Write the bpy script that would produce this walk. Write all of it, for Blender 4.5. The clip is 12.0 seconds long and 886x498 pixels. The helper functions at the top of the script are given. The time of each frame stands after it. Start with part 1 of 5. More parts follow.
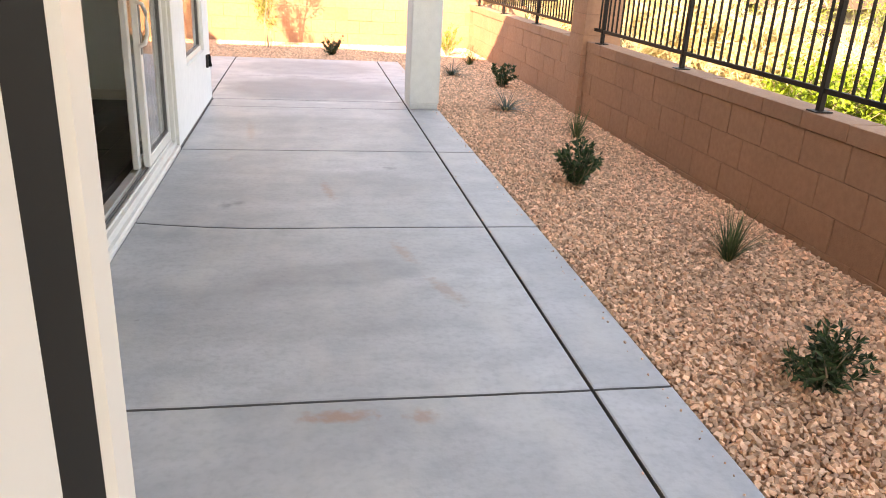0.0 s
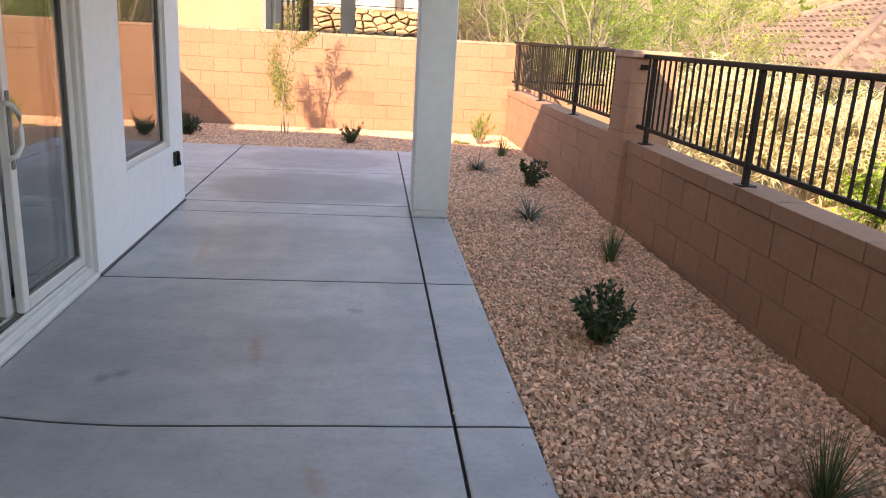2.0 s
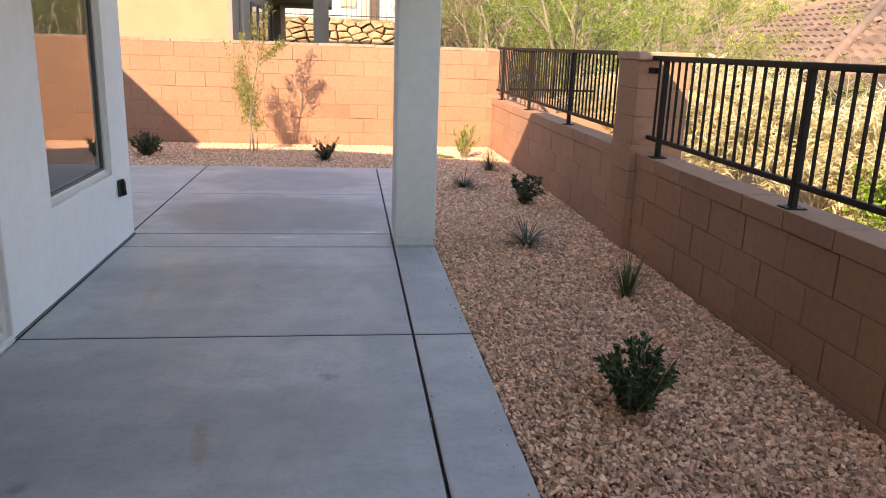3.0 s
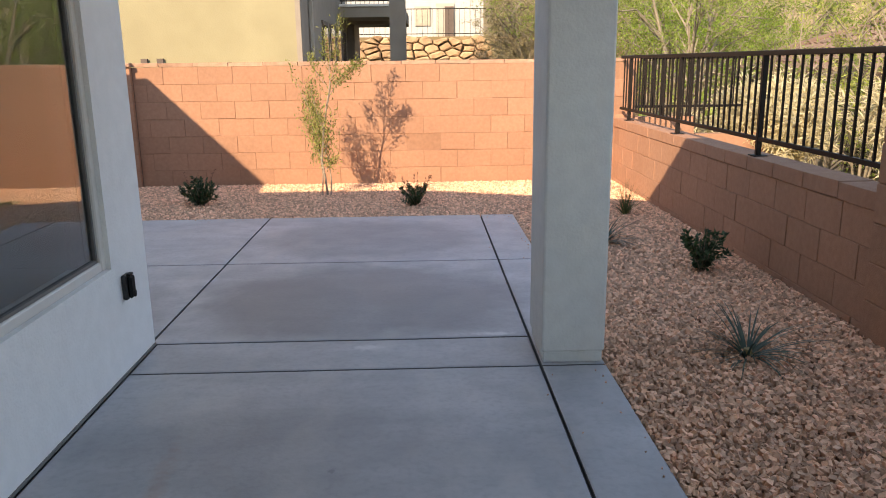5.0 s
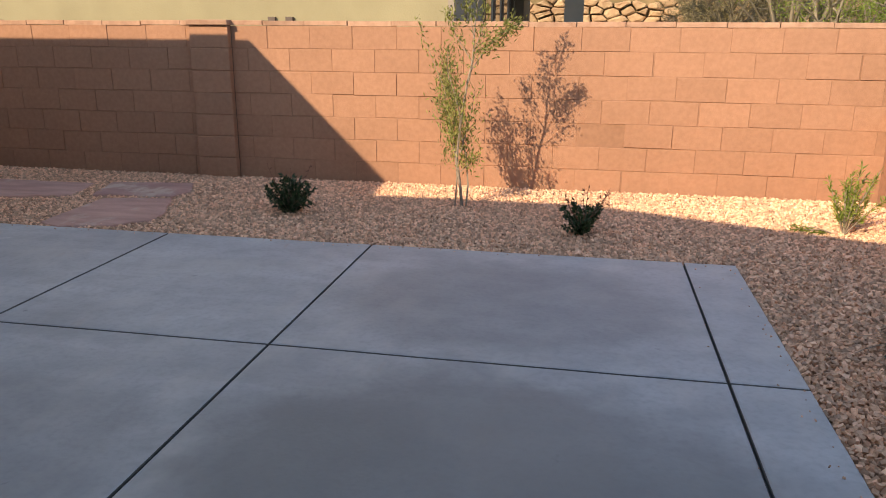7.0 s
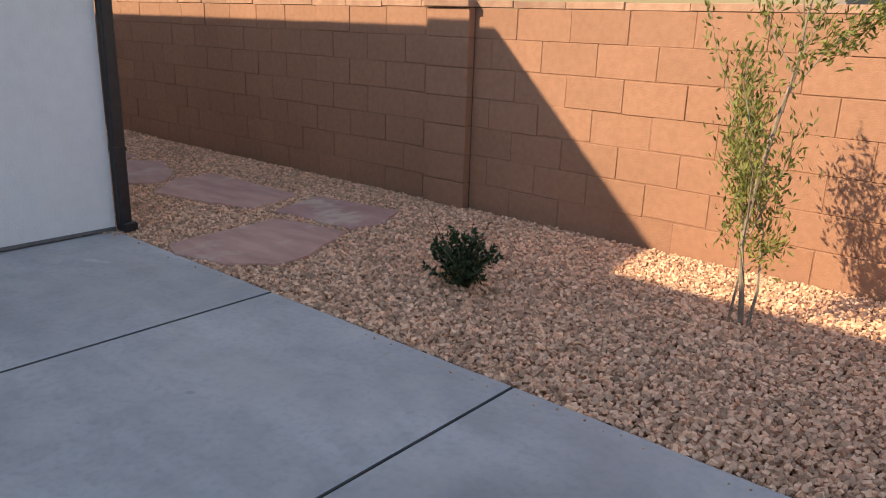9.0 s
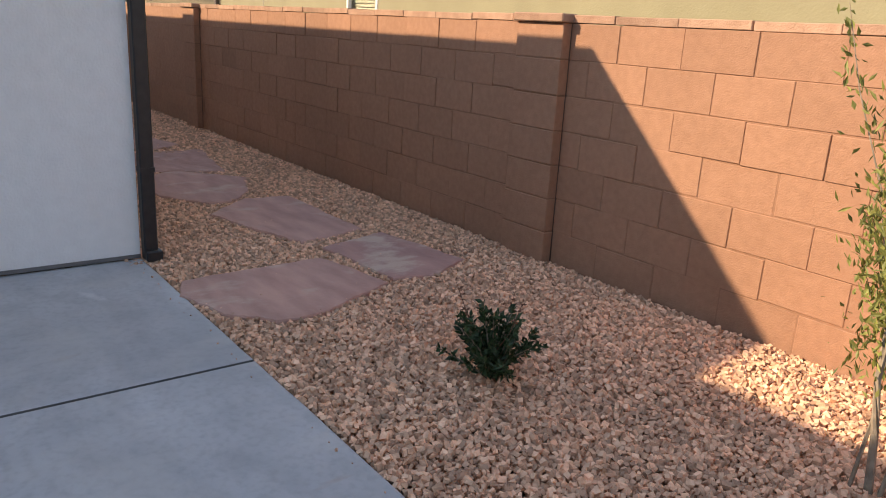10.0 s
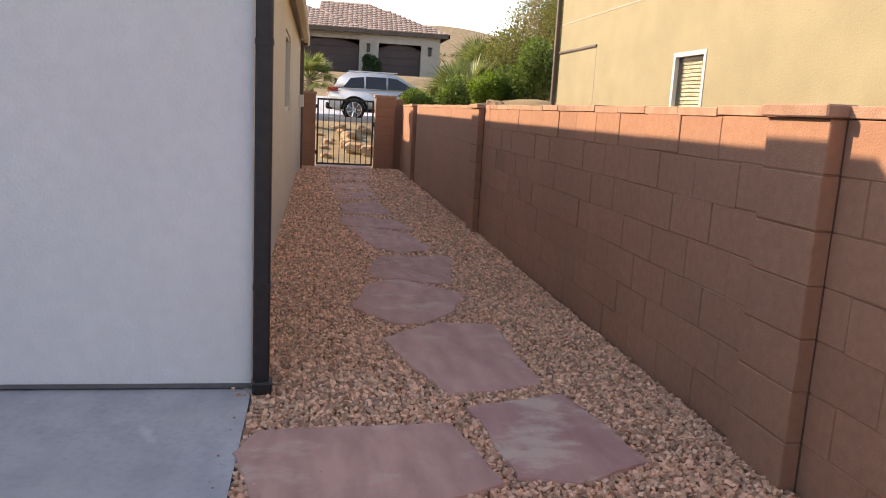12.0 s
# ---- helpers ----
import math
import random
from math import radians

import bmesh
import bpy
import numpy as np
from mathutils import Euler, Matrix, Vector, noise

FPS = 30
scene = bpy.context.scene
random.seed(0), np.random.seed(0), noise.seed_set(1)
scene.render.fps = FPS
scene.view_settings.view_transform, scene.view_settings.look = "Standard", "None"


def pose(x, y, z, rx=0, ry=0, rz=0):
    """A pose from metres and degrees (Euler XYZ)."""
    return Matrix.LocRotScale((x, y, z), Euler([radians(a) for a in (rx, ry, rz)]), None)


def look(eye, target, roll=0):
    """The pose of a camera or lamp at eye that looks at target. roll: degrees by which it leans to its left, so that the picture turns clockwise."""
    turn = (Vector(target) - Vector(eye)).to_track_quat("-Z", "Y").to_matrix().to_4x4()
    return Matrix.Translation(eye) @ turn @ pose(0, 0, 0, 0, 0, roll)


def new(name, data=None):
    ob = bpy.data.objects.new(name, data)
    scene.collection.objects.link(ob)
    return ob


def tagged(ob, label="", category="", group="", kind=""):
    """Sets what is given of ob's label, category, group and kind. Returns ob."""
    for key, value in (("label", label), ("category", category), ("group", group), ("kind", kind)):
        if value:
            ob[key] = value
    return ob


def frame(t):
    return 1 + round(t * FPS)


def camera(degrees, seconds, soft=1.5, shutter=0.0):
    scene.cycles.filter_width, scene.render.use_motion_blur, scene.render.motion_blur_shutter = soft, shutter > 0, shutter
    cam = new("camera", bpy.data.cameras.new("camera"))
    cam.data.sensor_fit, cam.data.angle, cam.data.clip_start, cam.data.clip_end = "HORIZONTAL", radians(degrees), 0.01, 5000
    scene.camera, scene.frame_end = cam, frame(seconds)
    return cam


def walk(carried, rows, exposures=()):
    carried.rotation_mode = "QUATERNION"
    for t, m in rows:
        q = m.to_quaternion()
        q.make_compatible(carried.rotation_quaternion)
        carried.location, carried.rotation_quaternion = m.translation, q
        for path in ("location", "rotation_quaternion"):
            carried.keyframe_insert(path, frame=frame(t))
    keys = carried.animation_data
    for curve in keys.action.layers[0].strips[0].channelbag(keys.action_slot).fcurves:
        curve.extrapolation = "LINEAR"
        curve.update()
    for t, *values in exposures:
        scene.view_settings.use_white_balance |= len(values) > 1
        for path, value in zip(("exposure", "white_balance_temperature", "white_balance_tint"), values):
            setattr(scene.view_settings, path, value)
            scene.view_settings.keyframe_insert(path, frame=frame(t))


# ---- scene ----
cam = camera(60.4, 12.0, soft=1.0)
PATH = [
    (0, (0.611, 0.542, 1.434), (0.959, 2.379, 0.725), 3.2),
    (0.5, (0.766, 0.769, 1.445), (1.087, 2.629, 0.784), 4.0),
    (1, (0.888, 1.142, 1.497), (1.167, 3.025, 0.885), 4.6),
    (1.5, (1.064, 1.496, 1.506), (1.289, 3.402, 0.941), 4.6),
    (2, (1.254, 1.891, 1.502), (1.454, 3.807, 0.962), 3.2),
    (2.5, (1.295, 2.316, 1.481), (1.537, 4.23, 0.952), 2.1),
    (2.7, (1.296, 2.457, 1.475), (1.547, 4.371, 0.95), 2.0),
    (4.3, (1.198, 4.007, 1.414), (1.326, 5.946, 0.945), 0.4),
    (4.5, (1.185, 4.232, 1.416), (1.283, 6.174, 0.949), 0.1),
    (5, (1.07, 4.794, 1.412), (1.123, 6.736, 0.937), -0.7),
    (5.5, (1.025, 5.399, 1.415), (1.041, 7.338, 0.926), -1.3),
    (6, (0.995, 5.99, 1.377), (0.947, 7.924, 0.872), -1.3),
    (6.5, (0.991, 6.59, 1.372), (0.829, 8.511, 0.839), -0.8),
    (7, (1.005, 7.224, 1.376), (0.647, 9.112, 0.822), 0.3),
    (7.5, (1.042, 7.812, 1.395), (0.453, 9.635, 0.819), 1.2),
    (7.7, (1.059, 8.065, 1.387), (0.385, 9.855, 0.802), 1.8),
    (9.3, (1.099, 10.061, 1.315), (-0.225, 11.445, 0.741), 2.6),
    (9.5, (1.031, 10.242, 1.328), (-0.342, 11.578, 0.752), 3.5),
    (10, (0.871, 10.782, 1.345), (-0.652, 11.952, 0.785), 3.2),
    (10.5, (0.699, 11.258, 1.356), (-0.963, 12.242, 0.836), 3.0),
    (11, (0.433, 11.673, 1.363), (-1.359, 12.428, 0.893), 3.0),
    (11.5, (0.231, 12.013, 1.352), (-1.668, 12.506, 0.961), 3.6),
    (12, (0.16, 12.202, 1.357), (-1.779, 12.536, 1.0), 3.1),
]
walk(cam, [(t, look(eye, target, roll)) for t, eye, target, roll in PATH],
     exposures=[(0, 3.15, 11800, 22), (0.5, 2.78, 10200, 21), (1.0, 2.56, 9700, 21), (1.5, 2.36, 9300, 21), (2.5, 2.04, 8900, 20), (4.5, 1.62, 8600, 16), (6.3, 1.41, 8500, 15), (7.0, 1.2, 8500, 14), (9.5, 1.2, 8450, 14), (10.5, 1.4, 8500, 16), (12, 1.5, 8700, 21)])

# ---- world, sun ----
SUN_FROM = Vector((-0.52, -0.85, 0.60)).normalized()
world = bpy.data.worlds.new("world")
scene.world = world
world.use_nodes = True
wn, wl = world.node_tree.nodes, world.node_tree.links
sky = wn.new("ShaderNodeTexSky")
sky.sky_type = "NISHITA"
sky.sun_disc = False
sky.sun_elevation = math.asin(SUN_FROM.z)
sky.sun_rotation = math.atan2(SUN_FROM.x, SUN_FROM.y)
sky.air_density, sky.dust_density, sky.ozone_density = 1.0, 0.2, 1.5
wl.new(sky.outputs[0], wn["Background"].inputs[0])
wn["Background"].inputs[1].default_value = 0.15
sun = new("sun", bpy.data.lights.new("sun", "SUN"))
sun.data.energy, sun.data.angle, sun.data.color = 3.1, radians(0.6), (1.0, 0.9, 0.76)
sun.matrix_world = look(SUN_FROM * 40, (0, 0, 0))


# ---- materials ----
def mat(name, c1, c2=None, scale=6.0, rough=0.85, bump=0.0, bump_scale=60.0, rnd="", amount=0.15, metal=0.0,
        stretch=(1, 1, 1), big=0.12, translucent=0.0, coat=0.0, bump_dist=0.01, spec=0.5):
    m = bpy.data.materials.new(name)
    m.use_nodes = True
    n, l = m.node_tree.nodes, m.node_tree.links
    p = n["Principled BSDF"]
    p.inputs["Roughness"].default_value = rough
    p.inputs["Metallic"].default_value = metal
    p.inputs["Coat Weight"].default_value = coat
    p.inputs["Specular IOR Level"].default_value = spec
    geo = n.new("ShaderNodeNewGeometry")
    mp = n.new("ShaderNodeMapping")
    mp.inputs["Scale"].default_value = stretch
    l.new(geo.outputs["Position"], mp.inputs[0])
    tex = n.new("ShaderNodeTexNoise")
    tex.inputs["Scale"].default_value, tex.inputs["Detail"].default_value = scale, 5
    l.new(mp.outputs[0], tex.inputs["Vector"])
    ramp = n.new("ShaderNodeMapRange")
    ramp.inputs[1].default_value, ramp.inputs[2].default_value = 0.32, 0.68
    l.new(tex.outputs[0], ramp.inputs[0])
    mix = n.new("ShaderNodeMix")
    mix.data_type = "RGBA"
    mix.inputs[6].default_value = (*c1, 1)
    mix.inputs[7].default_value = (*(c2 or [c * 0.8 for c in c1]), 1)
    l.new(ramp.outputs[0], mix.inputs[0])
    col = mix.outputs[2]
    wide = n.new("ShaderNodeTexNoise")
    wide.inputs["Scale"].default_value, wide.inputs["Detail"].default_value = 0.9, 3
    l.new(geo.outputs["Position"], wide.inputs["Vector"])
    rng = n.new("ShaderNodeMapRange")
    rng.inputs[1].default_value, rng.inputs[2].default_value = 0.3, 0.7
    rng.inputs[3].default_value, rng.inputs[4].default_value = 1 - big, 1 + big
    l.new(wide.outputs[0], rng.inputs[0])
    fac = rng.outputs[0]
    if rnd:
        src = n.new("ShaderNodeObjectInfo").outputs["Random"] if rnd == "object" else geo.outputs["Random Per Island"]
        r2 = n.new("ShaderNodeMapRange")
        r2.inputs[3].default_value, r2.inputs[4].default_value = 1 - amount, 1 + amount
        l.new(src, r2.inputs[0])
        mul = n.new("ShaderNodeMath")
        mul.operation = "MULTIPLY"
        l.new(fac, mul.inputs[0])
        l.new(r2.outputs[0], mul.inputs[1])
        fac = mul.outputs[0]
    sc = n.new("ShaderNodeVectorMath")
    sc.operation = "SCALE"
    l.new(col, sc.inputs[0])
    l.new(fac, sc.inputs["Scale"])
    l.new(sc.outputs[0], p.inputs["Base Color"])
    if bump:
        t2 = n.new("ShaderNodeTexNoise")
        t2.inputs["Scale"].default_value, t2.inputs["Detail"].default_value = bump_scale, 4
        l.new(geo.outputs["Position"], t2.inputs["Vector"])
        b = n.new("ShaderNodeBump")
        b.inputs["Strength"].default_value, b.inputs["Distance"].default_value = bump, bump_dist
        l.new(t2.outputs[0], b.inputs["Height"])
        l.new(b.outputs[0], p.inputs["Normal"])
    if translucent:
        tr = n.new("ShaderNodeBsdfTranslucent")
        l.new(sc.outputs[0], tr.inputs[0])
        ms = n.new("ShaderNodeMixShader")
        ms.inputs[0].default_value = translucent
        l.new(p.outputs[0], ms.inputs[1])
        l.new(tr.outputs[0], ms.inputs[2])
        l.new(ms.outputs[0], n["Material Output"].inputs[0])
    return m


def glass_mat(name, tint, ior=1.5):
    m = bpy.data.materials.new(name)
    m.use_nodes = True
    p = m.node_tree.nodes["Principled BSDF"]
    p.inputs["Base Color"].default_value = (*tint, 1)
    p.inputs["Roughness"].default_value = 0.0
    p.inputs["Transmission Weight"].default_value = 1.0
    p.inputs["IOR"].default_value = ior
    return m


def concrete_mat():
    """Trowelled grey concrete: long streaks across the walk, damp patches, a few rusty scrapes."""
    m = mat("concrete", (0.47, 0.472, 0.478), (0.375, 0.38, 0.39), scale=1.6, rough=0.55, bump=0.1, bump_scale=55,
            rnd="object", amount=0.06, stretch=(0.7, 1.3, 1), big=0.08)
    n, l = m.node_tree.nodes, m.node_tree.links
    p = n["Principled BSDF"]
    base = p.inputs["Base Color"].links[0].from_socket
    geo = n.new("ShaderNodeNewGeometry")

    def blotch(scale, stretch, lo, hi, turn=0.0):
        mp = n.new("ShaderNodeMapping")
        mp.inputs["Scale"].default_value = stretch
        mp.inputs["Rotation"].default_value = (0, 0, turn)
        l.new(geo.outputs["Position"], mp.inputs[0])
        t = n.new("ShaderNodeTexNoise")
        t.inputs["Scale"].default_value, t.inputs["Detail"].default_value = scale, 6
        l.new(mp.outputs[0], t.inputs["Vector"])
        r = n.new("ShaderNodeMapRange")
        r.inputs[1].default_value, r.inputs[2].default_value = lo, hi
        l.new(t.outputs[0], r.inputs[0])
        return r.outputs[0]

    def over(col, fac, colour, most):
        mul = n.new("ShaderNodeMath")
        mul.operation = "MULTIPLY"
        mul.inputs[1].default_value = most
        l.new(fac, mul.inputs[0])
        x = n.new("ShaderNodeMix")
        x.data_type = "RGBA"
        l.new(mul.outputs[0], x.inputs[0])
        l.new(col, x.inputs[6])
        x.inputs[7].default_value = (*colour, 1)
        return x.outputs[2]

    col = over(base, blotch(1.5, (0.6, 1.2, 1), 0.52, 0.70), (0.25, 0.258, 0.27), 0.3)
    col = over(col, blotch(2.4, (0.35, 1.8, 1), 0.54, 0.70), (0.58, 0.585, 0.6), 0.3)
    col = over(col, blotch(2.6, (2.2, 0.6, 1), 0.70, 0.76, 0.5), (0.42, 0.24, 0.14), 0.35)
    col = over(col, blotch(9.0, (1, 1, 1), 0.72, 0.76), (0.12, 0.12, 0.125), 0.5)
    col = over(col, blotch(7.0, (0.8, 1, 1), 0.44, 0.68), (0.28, 0.285, 0.295), 0.38)
    col = over(col, blotch(32.0, (1, 1, 1), 0.46, 0.70), (0.27, 0.273, 0.28), 0.34)
    col = over(col, blotch(4.0, (1, 0.5, 1), 0.50, 0.70), (0.56, 0.535, 0.50), 0.42)
    for x, y, rx, ry, deg, colour, most in STAINS:
        ragged, outer, inner, grain = (1.6, 1.75, 1.05, (26, 5)) if rx * ry < 0.06 else (0.55, 1.3, 1.0, (3.5, 4))
        mp = n.new("ShaderNodeMapping")
        mp.vector_type = "TEXTURE"
        mp.inputs["Location"].default_value = (x, y, 0)
        mp.inputs["Rotation"].default_value = (0, 0, radians(deg))
        mp.inputs["Scale"].default_value = (rx, ry, 1)
        l.new(geo.outputs["Position"], mp.inputs[0])
        ln = n.new("ShaderNodeVectorMath")
        ln.operation = "LENGTH"
        l.new(mp.outputs[0], ln.inputs[0])
        t = n.new("ShaderNodeTexNoise")
        t.inputs["Scale"].default_value, t.inputs["Detail"].default_value = grain
        l.new(geo.outputs["Position"], t.inputs["Vector"])
        ad = n.new("ShaderNodeMath")
        ad.operation = "MULTIPLY_ADD"
        ad.inputs[1].default_value = ragged
        l.new(t.outputs[0], ad.inputs[0])
        l.new(ln.outputs["Value"], ad.inputs[2])
        rr = n.new("ShaderNodeMapRange")
        rr.inputs[1].default_value, rr.inputs[2].default_value = outer, inner
        l.new(ad.outputs[0], rr.inputs[0])
        col = over(col, rr.outputs[0], colour, most)
    l.new(col, p.inputs["Base Color"])
    return m


RUST, DAMP, PALE = (0.40, 0.20, 0.11), (0.17, 0.172, 0.176), (0.62, 0.61, 0.60)
STAINS = [  # x, y, half-lengths, turn, colour, strength
    (0.74, 5.33, 0.045, 0.26, 8, RUST, 0.45), (1.10, 4.21, 0.05, 0.2, 14, RUST, 0.4), (1.24, 3.72, 0.055, 0.22, 22, RUST, 0.42),
    (0.70, 2.72, 0.16, 0.05, 0, RUST, 0.65), (0.98, 2.70, 0.07, 0.06, 0, RUST, 0.5), (0.14, 7.1, 0.05, 0.5, 4, RUST, 0.3),
    (0.19, 5.06, 0.07, 0.05, 30, DAMP, 0.6), (0.13, 5.02, 0.05, 0.07, 0, DAMP, 0.5), (1.2, 5.9, 0.05, 0.07, 20, DAMP, 0.5),
    (0.75, 3.95, 0.5, 0.16, 6, DAMP, 0.3), (0.68, 9.35, 1.1, 0.85, 0, DAMP, 0.58), (0.2, 9.2, 0.5, 0.6, 4, DAMP, 0.25), (0.63, 11.0, 1.0, 0.75, 0, DAMP, 0.42), (-1.3, 9.2, 1.0, 0.6, 3, DAMP, 0.35), (0.9, 9.6, 0.3, 0.5, 3, (0.30, 0.27, 0.25), 0.3),
    (1.2, 9.1, 0.5, 0.5, 5, DAMP, 0.2), (0.6, 7.4, 1.1, 0.4, 0, DAMP, 0.2), (0.6, 3.55, 1.1, 0.35, 2, DAMP, 0.16), (0.4, 5.5, 1.2, 0.4, -2, DAMP, 0.16), (0.78, 8.47, 0.1, 0.05, 0, PALE, 0.7), (1.45, 8.64, 0.14, 0.035, 0, PALE, 0.8), (-2.9, 11.55, 0.12, 0.03, 25, PALE, 0.7)]
CONCRETE = concrete_mat()
JOINT = mat("joint_grit", (0.13, 0.125, 0.12), rough=0.95)
STUCCO = mat("white_stucco", (0.80, 0.80, 0.785), (0.76, 0.76, 0.745), scale=14, rough=0.92, bump=0.35, bump_scale=70, big=0.03)
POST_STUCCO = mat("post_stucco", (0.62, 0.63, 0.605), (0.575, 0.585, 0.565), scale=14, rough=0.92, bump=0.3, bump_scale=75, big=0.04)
CREAM = mat("cream_stucco", (0.66, 0.60, 0.50), (0.60, 0.54, 0.45), scale=12, rough=0.92, bump=0.35, bump_scale=70, big=0.04)
YELLOW = mat("ochre_stucco", (0.285, 0.25, 0.15), (0.255, 0.222, 0.132), scale=2.2, rough=0.92, bump=0.4, bump_scale=45, big=0.05)
TAUPE = mat("taupe_stucco", (0.27, 0.23, 0.19), (0.24, 0.2, 0.165), scale=3, rough=0.92, bump=0.3, bump_scale=45)
BLOCK = mat("split_block", (0.365, 0.192, 0.120), (0.315, 0.163, 0.101), scale=26, rough=0.95, bump=0.35, bump_scale=120, rnd="object", amount=0.05, big=0.07)
BLOCK_FAR = mat("split_block_joined", (0.365, 0.192, 0.120), (0.315, 0.163, 0.101), scale=26, rough=0.95, bump=0.35, bump_scale=120, rnd="island", amount=0.04, big=0.07)
CAP = mat("cap_block", (0.43, 0.26, 0.18), (0.33, 0.19, 0.128), scale=14, rough=0.95, bump=0.5, bump_scale=110, rnd="object", amount=0.12)
# dark brown for the painted shadow line in the pilaster corners
CORNER_SHADE = mat("brown_corner_shade", (0.11, 0.058, 0.04), rough=0.7)
MORTAR = mat("mortar", (0.31, 0.162, 0.10), (0.26, 0.135, 0.083), scale=20, rough=0.97)
STONES = mat("gravel_stone", (0.84, 0.52, 0.345), (0.56, 0.315, 0.20), scale=24, rough=0.9, bump=0.3, bump_scale=150, rnd="island", amount=0.42, big=0.06)
# far darker than the stones: shade between them is put into this colour
SHADED_BED = mat("shaded_gravel_bed", (0.15, 0.088, 0.058), (0.08, 0.048, 0.033), scale=34, rough=0.95, bump=0.8, bump_scale=42, bump_dist=0.03)


def flag_mat(name, c1, c2, pale, most, lo, hi):
    """Split sandstone: faint bedding streaks and paler cleft patches with ragged edges."""
    m = mat(name, c1, c2, scale=3.0, rough=0.85, bump=0.55, bump_scale=38, stretch=(1.0, 3.0, 1), rnd="object", amount=0.12)
    n, l = m.node_tree.nodes, m.node_tree.links
    p = n["Principled BSDF"]
    base = p.inputs["Base Color"].links[0].from_socket
    geo = n.new("ShaderNodeNewGeometry")
    mp = n.new("ShaderNodeMapping")
    mp.inputs["Scale"].default_value = (1.0, 0.6, 1)
    l.new(geo.outputs["Position"], mp.inputs[0])
    t = n.new("ShaderNodeTexNoise")
    t.inputs["Scale"].default_value, t.inputs["Detail"].default_value = 3.4, 10
    t.inputs["Roughness"].default_value = 0.62
    l.new(mp.outputs[0], t.inputs["Vector"])
    rr = n.new("ShaderNodeMapRange")
    rr.inputs[1].default_value, rr.inputs[2].default_value, rr.inputs[4].default_value = lo, hi, most
    l.new(t.outputs[0], rr.inputs[0])
    x = n.new("ShaderNodeMix")
    x.data_type = "RGBA"
    l.new(rr.outputs[0], x.inputs[0])
    l.new(base, x.inputs[6])
    x.inputs[7].default_value = (*pale, 1)
    l.new(x.outputs[2], p.inputs["Base Color"])
    return m


FLAG = flag_mat("pink_flagstone", (0.59, 0.335, 0.265), (0.45, 0.245, 0.195), (0.64, 0.47, 0.38), 0.6, 0.56, 0.66)
FLAG_PALE = flag_mat("pale_veined_flagstone", (0.50, 0.275, 0.22), (0.38, 0.20, 0.17), (0.66, 0.50, 0.385), 0.7, 0.46, 0.56)
IRON = mat("dark_bronze_iron", (0.009, 0.007, 0.0062), (0.014, 0.0105, 0.009), scale=30, rough=0.6, spec=0.2)
BLACK = mat("black_paint", (0.018, 0.017, 0.018), (0.03, 0.028, 0.028), scale=20, rough=0.45)
RUBBER = mat("black_rubber", (0.012, 0.012, 0.012), rough=0.8, spec=0.2)
VINYL = mat("almond_vinyl", (0.66, 0.64, 0.60), (0.62, 0.6, 0.56), scale=10, rough=0.4, big=0.02)
GREYLINE = mat("grey_gasket", (0.16, 0.155, 0.15), rough=0.6)
GLASS = glass_mat("window_glass", (0.72, 0.78, 0.76), 1.7)
ROOMWALL = mat("room_paint", (0.72, 0.76, 0.735), (0.70, 0.735, 0.715), scale=3, rough=0.8, big=0.03)
PLANK = mat("grey_plank", (0.12, 0.10, 0.085), (0.07, 0.06, 0.05), scale=3.0, rough=0.45, stretch=(1, 14, 1), rnd="object", amount=0.2)
LEAF_DARK = mat("dark_leaf", (0.045, 0.085, 0.030), (0.025, 0.055, 0.022), scale=30, rough=0.5, rnd="island", amount=0.35, translucent=0.25)
LEAF_OLIVE = mat("olive_leaf", (0.27, 0.27, 0.07), (0.10, 0.12, 0.034), scale=20, rough=0.55, rnd="island", amount=0.4, translucent=0.35)
LEAF_TUFT = mat("tuft_blade", (0.09, 0.13, 0.045), (0.05, 0.085, 0.03), scale=30, rough=0.6, rnd="island", amount=0.4, translucent=0.25)
LEAF_AGAVE = mat("grey_green_blade", (0.052, 0.078, 0.046), (0.03, 0.05, 0.032), scale=25, rough=0.5, rnd="island", amount=0.35, translucent=0.15)
LEAF_FRESH = mat("fresh_green_leaf", (0.24, 0.30, 0.055), (0.15, 0.22, 0.04), scale=8, rough=0.6, rnd="island", amount=0.4, translucent=0.45)
LEAF_BRIGHT = mat("bright_green_leaf", (0.22, 0.33, 0.035), (0.12, 0.21, 0.025), scale=8, rough=0.55, rnd="island", amount=0.4, translucent=0.4)
LEAF_SHRUB = mat("bank_shrub_leaf", (0.20, 0.29, 0.05), (0.08, 0.14, 0.028), scale=5, rough=0.5, rnd="island", amount=0.45, translucent=0.3)
LEAF_STRAW = mat("pale_straw_leaf", (0.70, 0.63, 0.42), (0.55, 0.48, 0.30), scale=8, rough=0.8, rnd="island", amount=0.2, translucent=0.5)
LEAF_DRY = mat("dry_twig_leaf", (0.34, 0.28, 0.15), (0.22, 0.19, 0.10), scale=8, rough=0.8, rnd="island", amount=0.4, translucent=0.3)
LEAF_PALM = mat("palm_leaf", (0.26, 0.30, 0.10), (0.15, 0.20, 0.06), scale=8, rough=0.6, rnd="island", amount=0.35, translucent=0.35)
STRAW = mat("dry_straw", (0.40, 0.33, 0.17), (0.28, 0.23, 0.11), scale=12, rough=0.85, rnd="island", amount=0.35, translucent=0.3)
BARK = mat("grey_bark", (0.30, 0.24, 0.18), (0.19, 0.15, 0.11), scale=30, rough=0.9, bump=0.4, bump_scale=60)
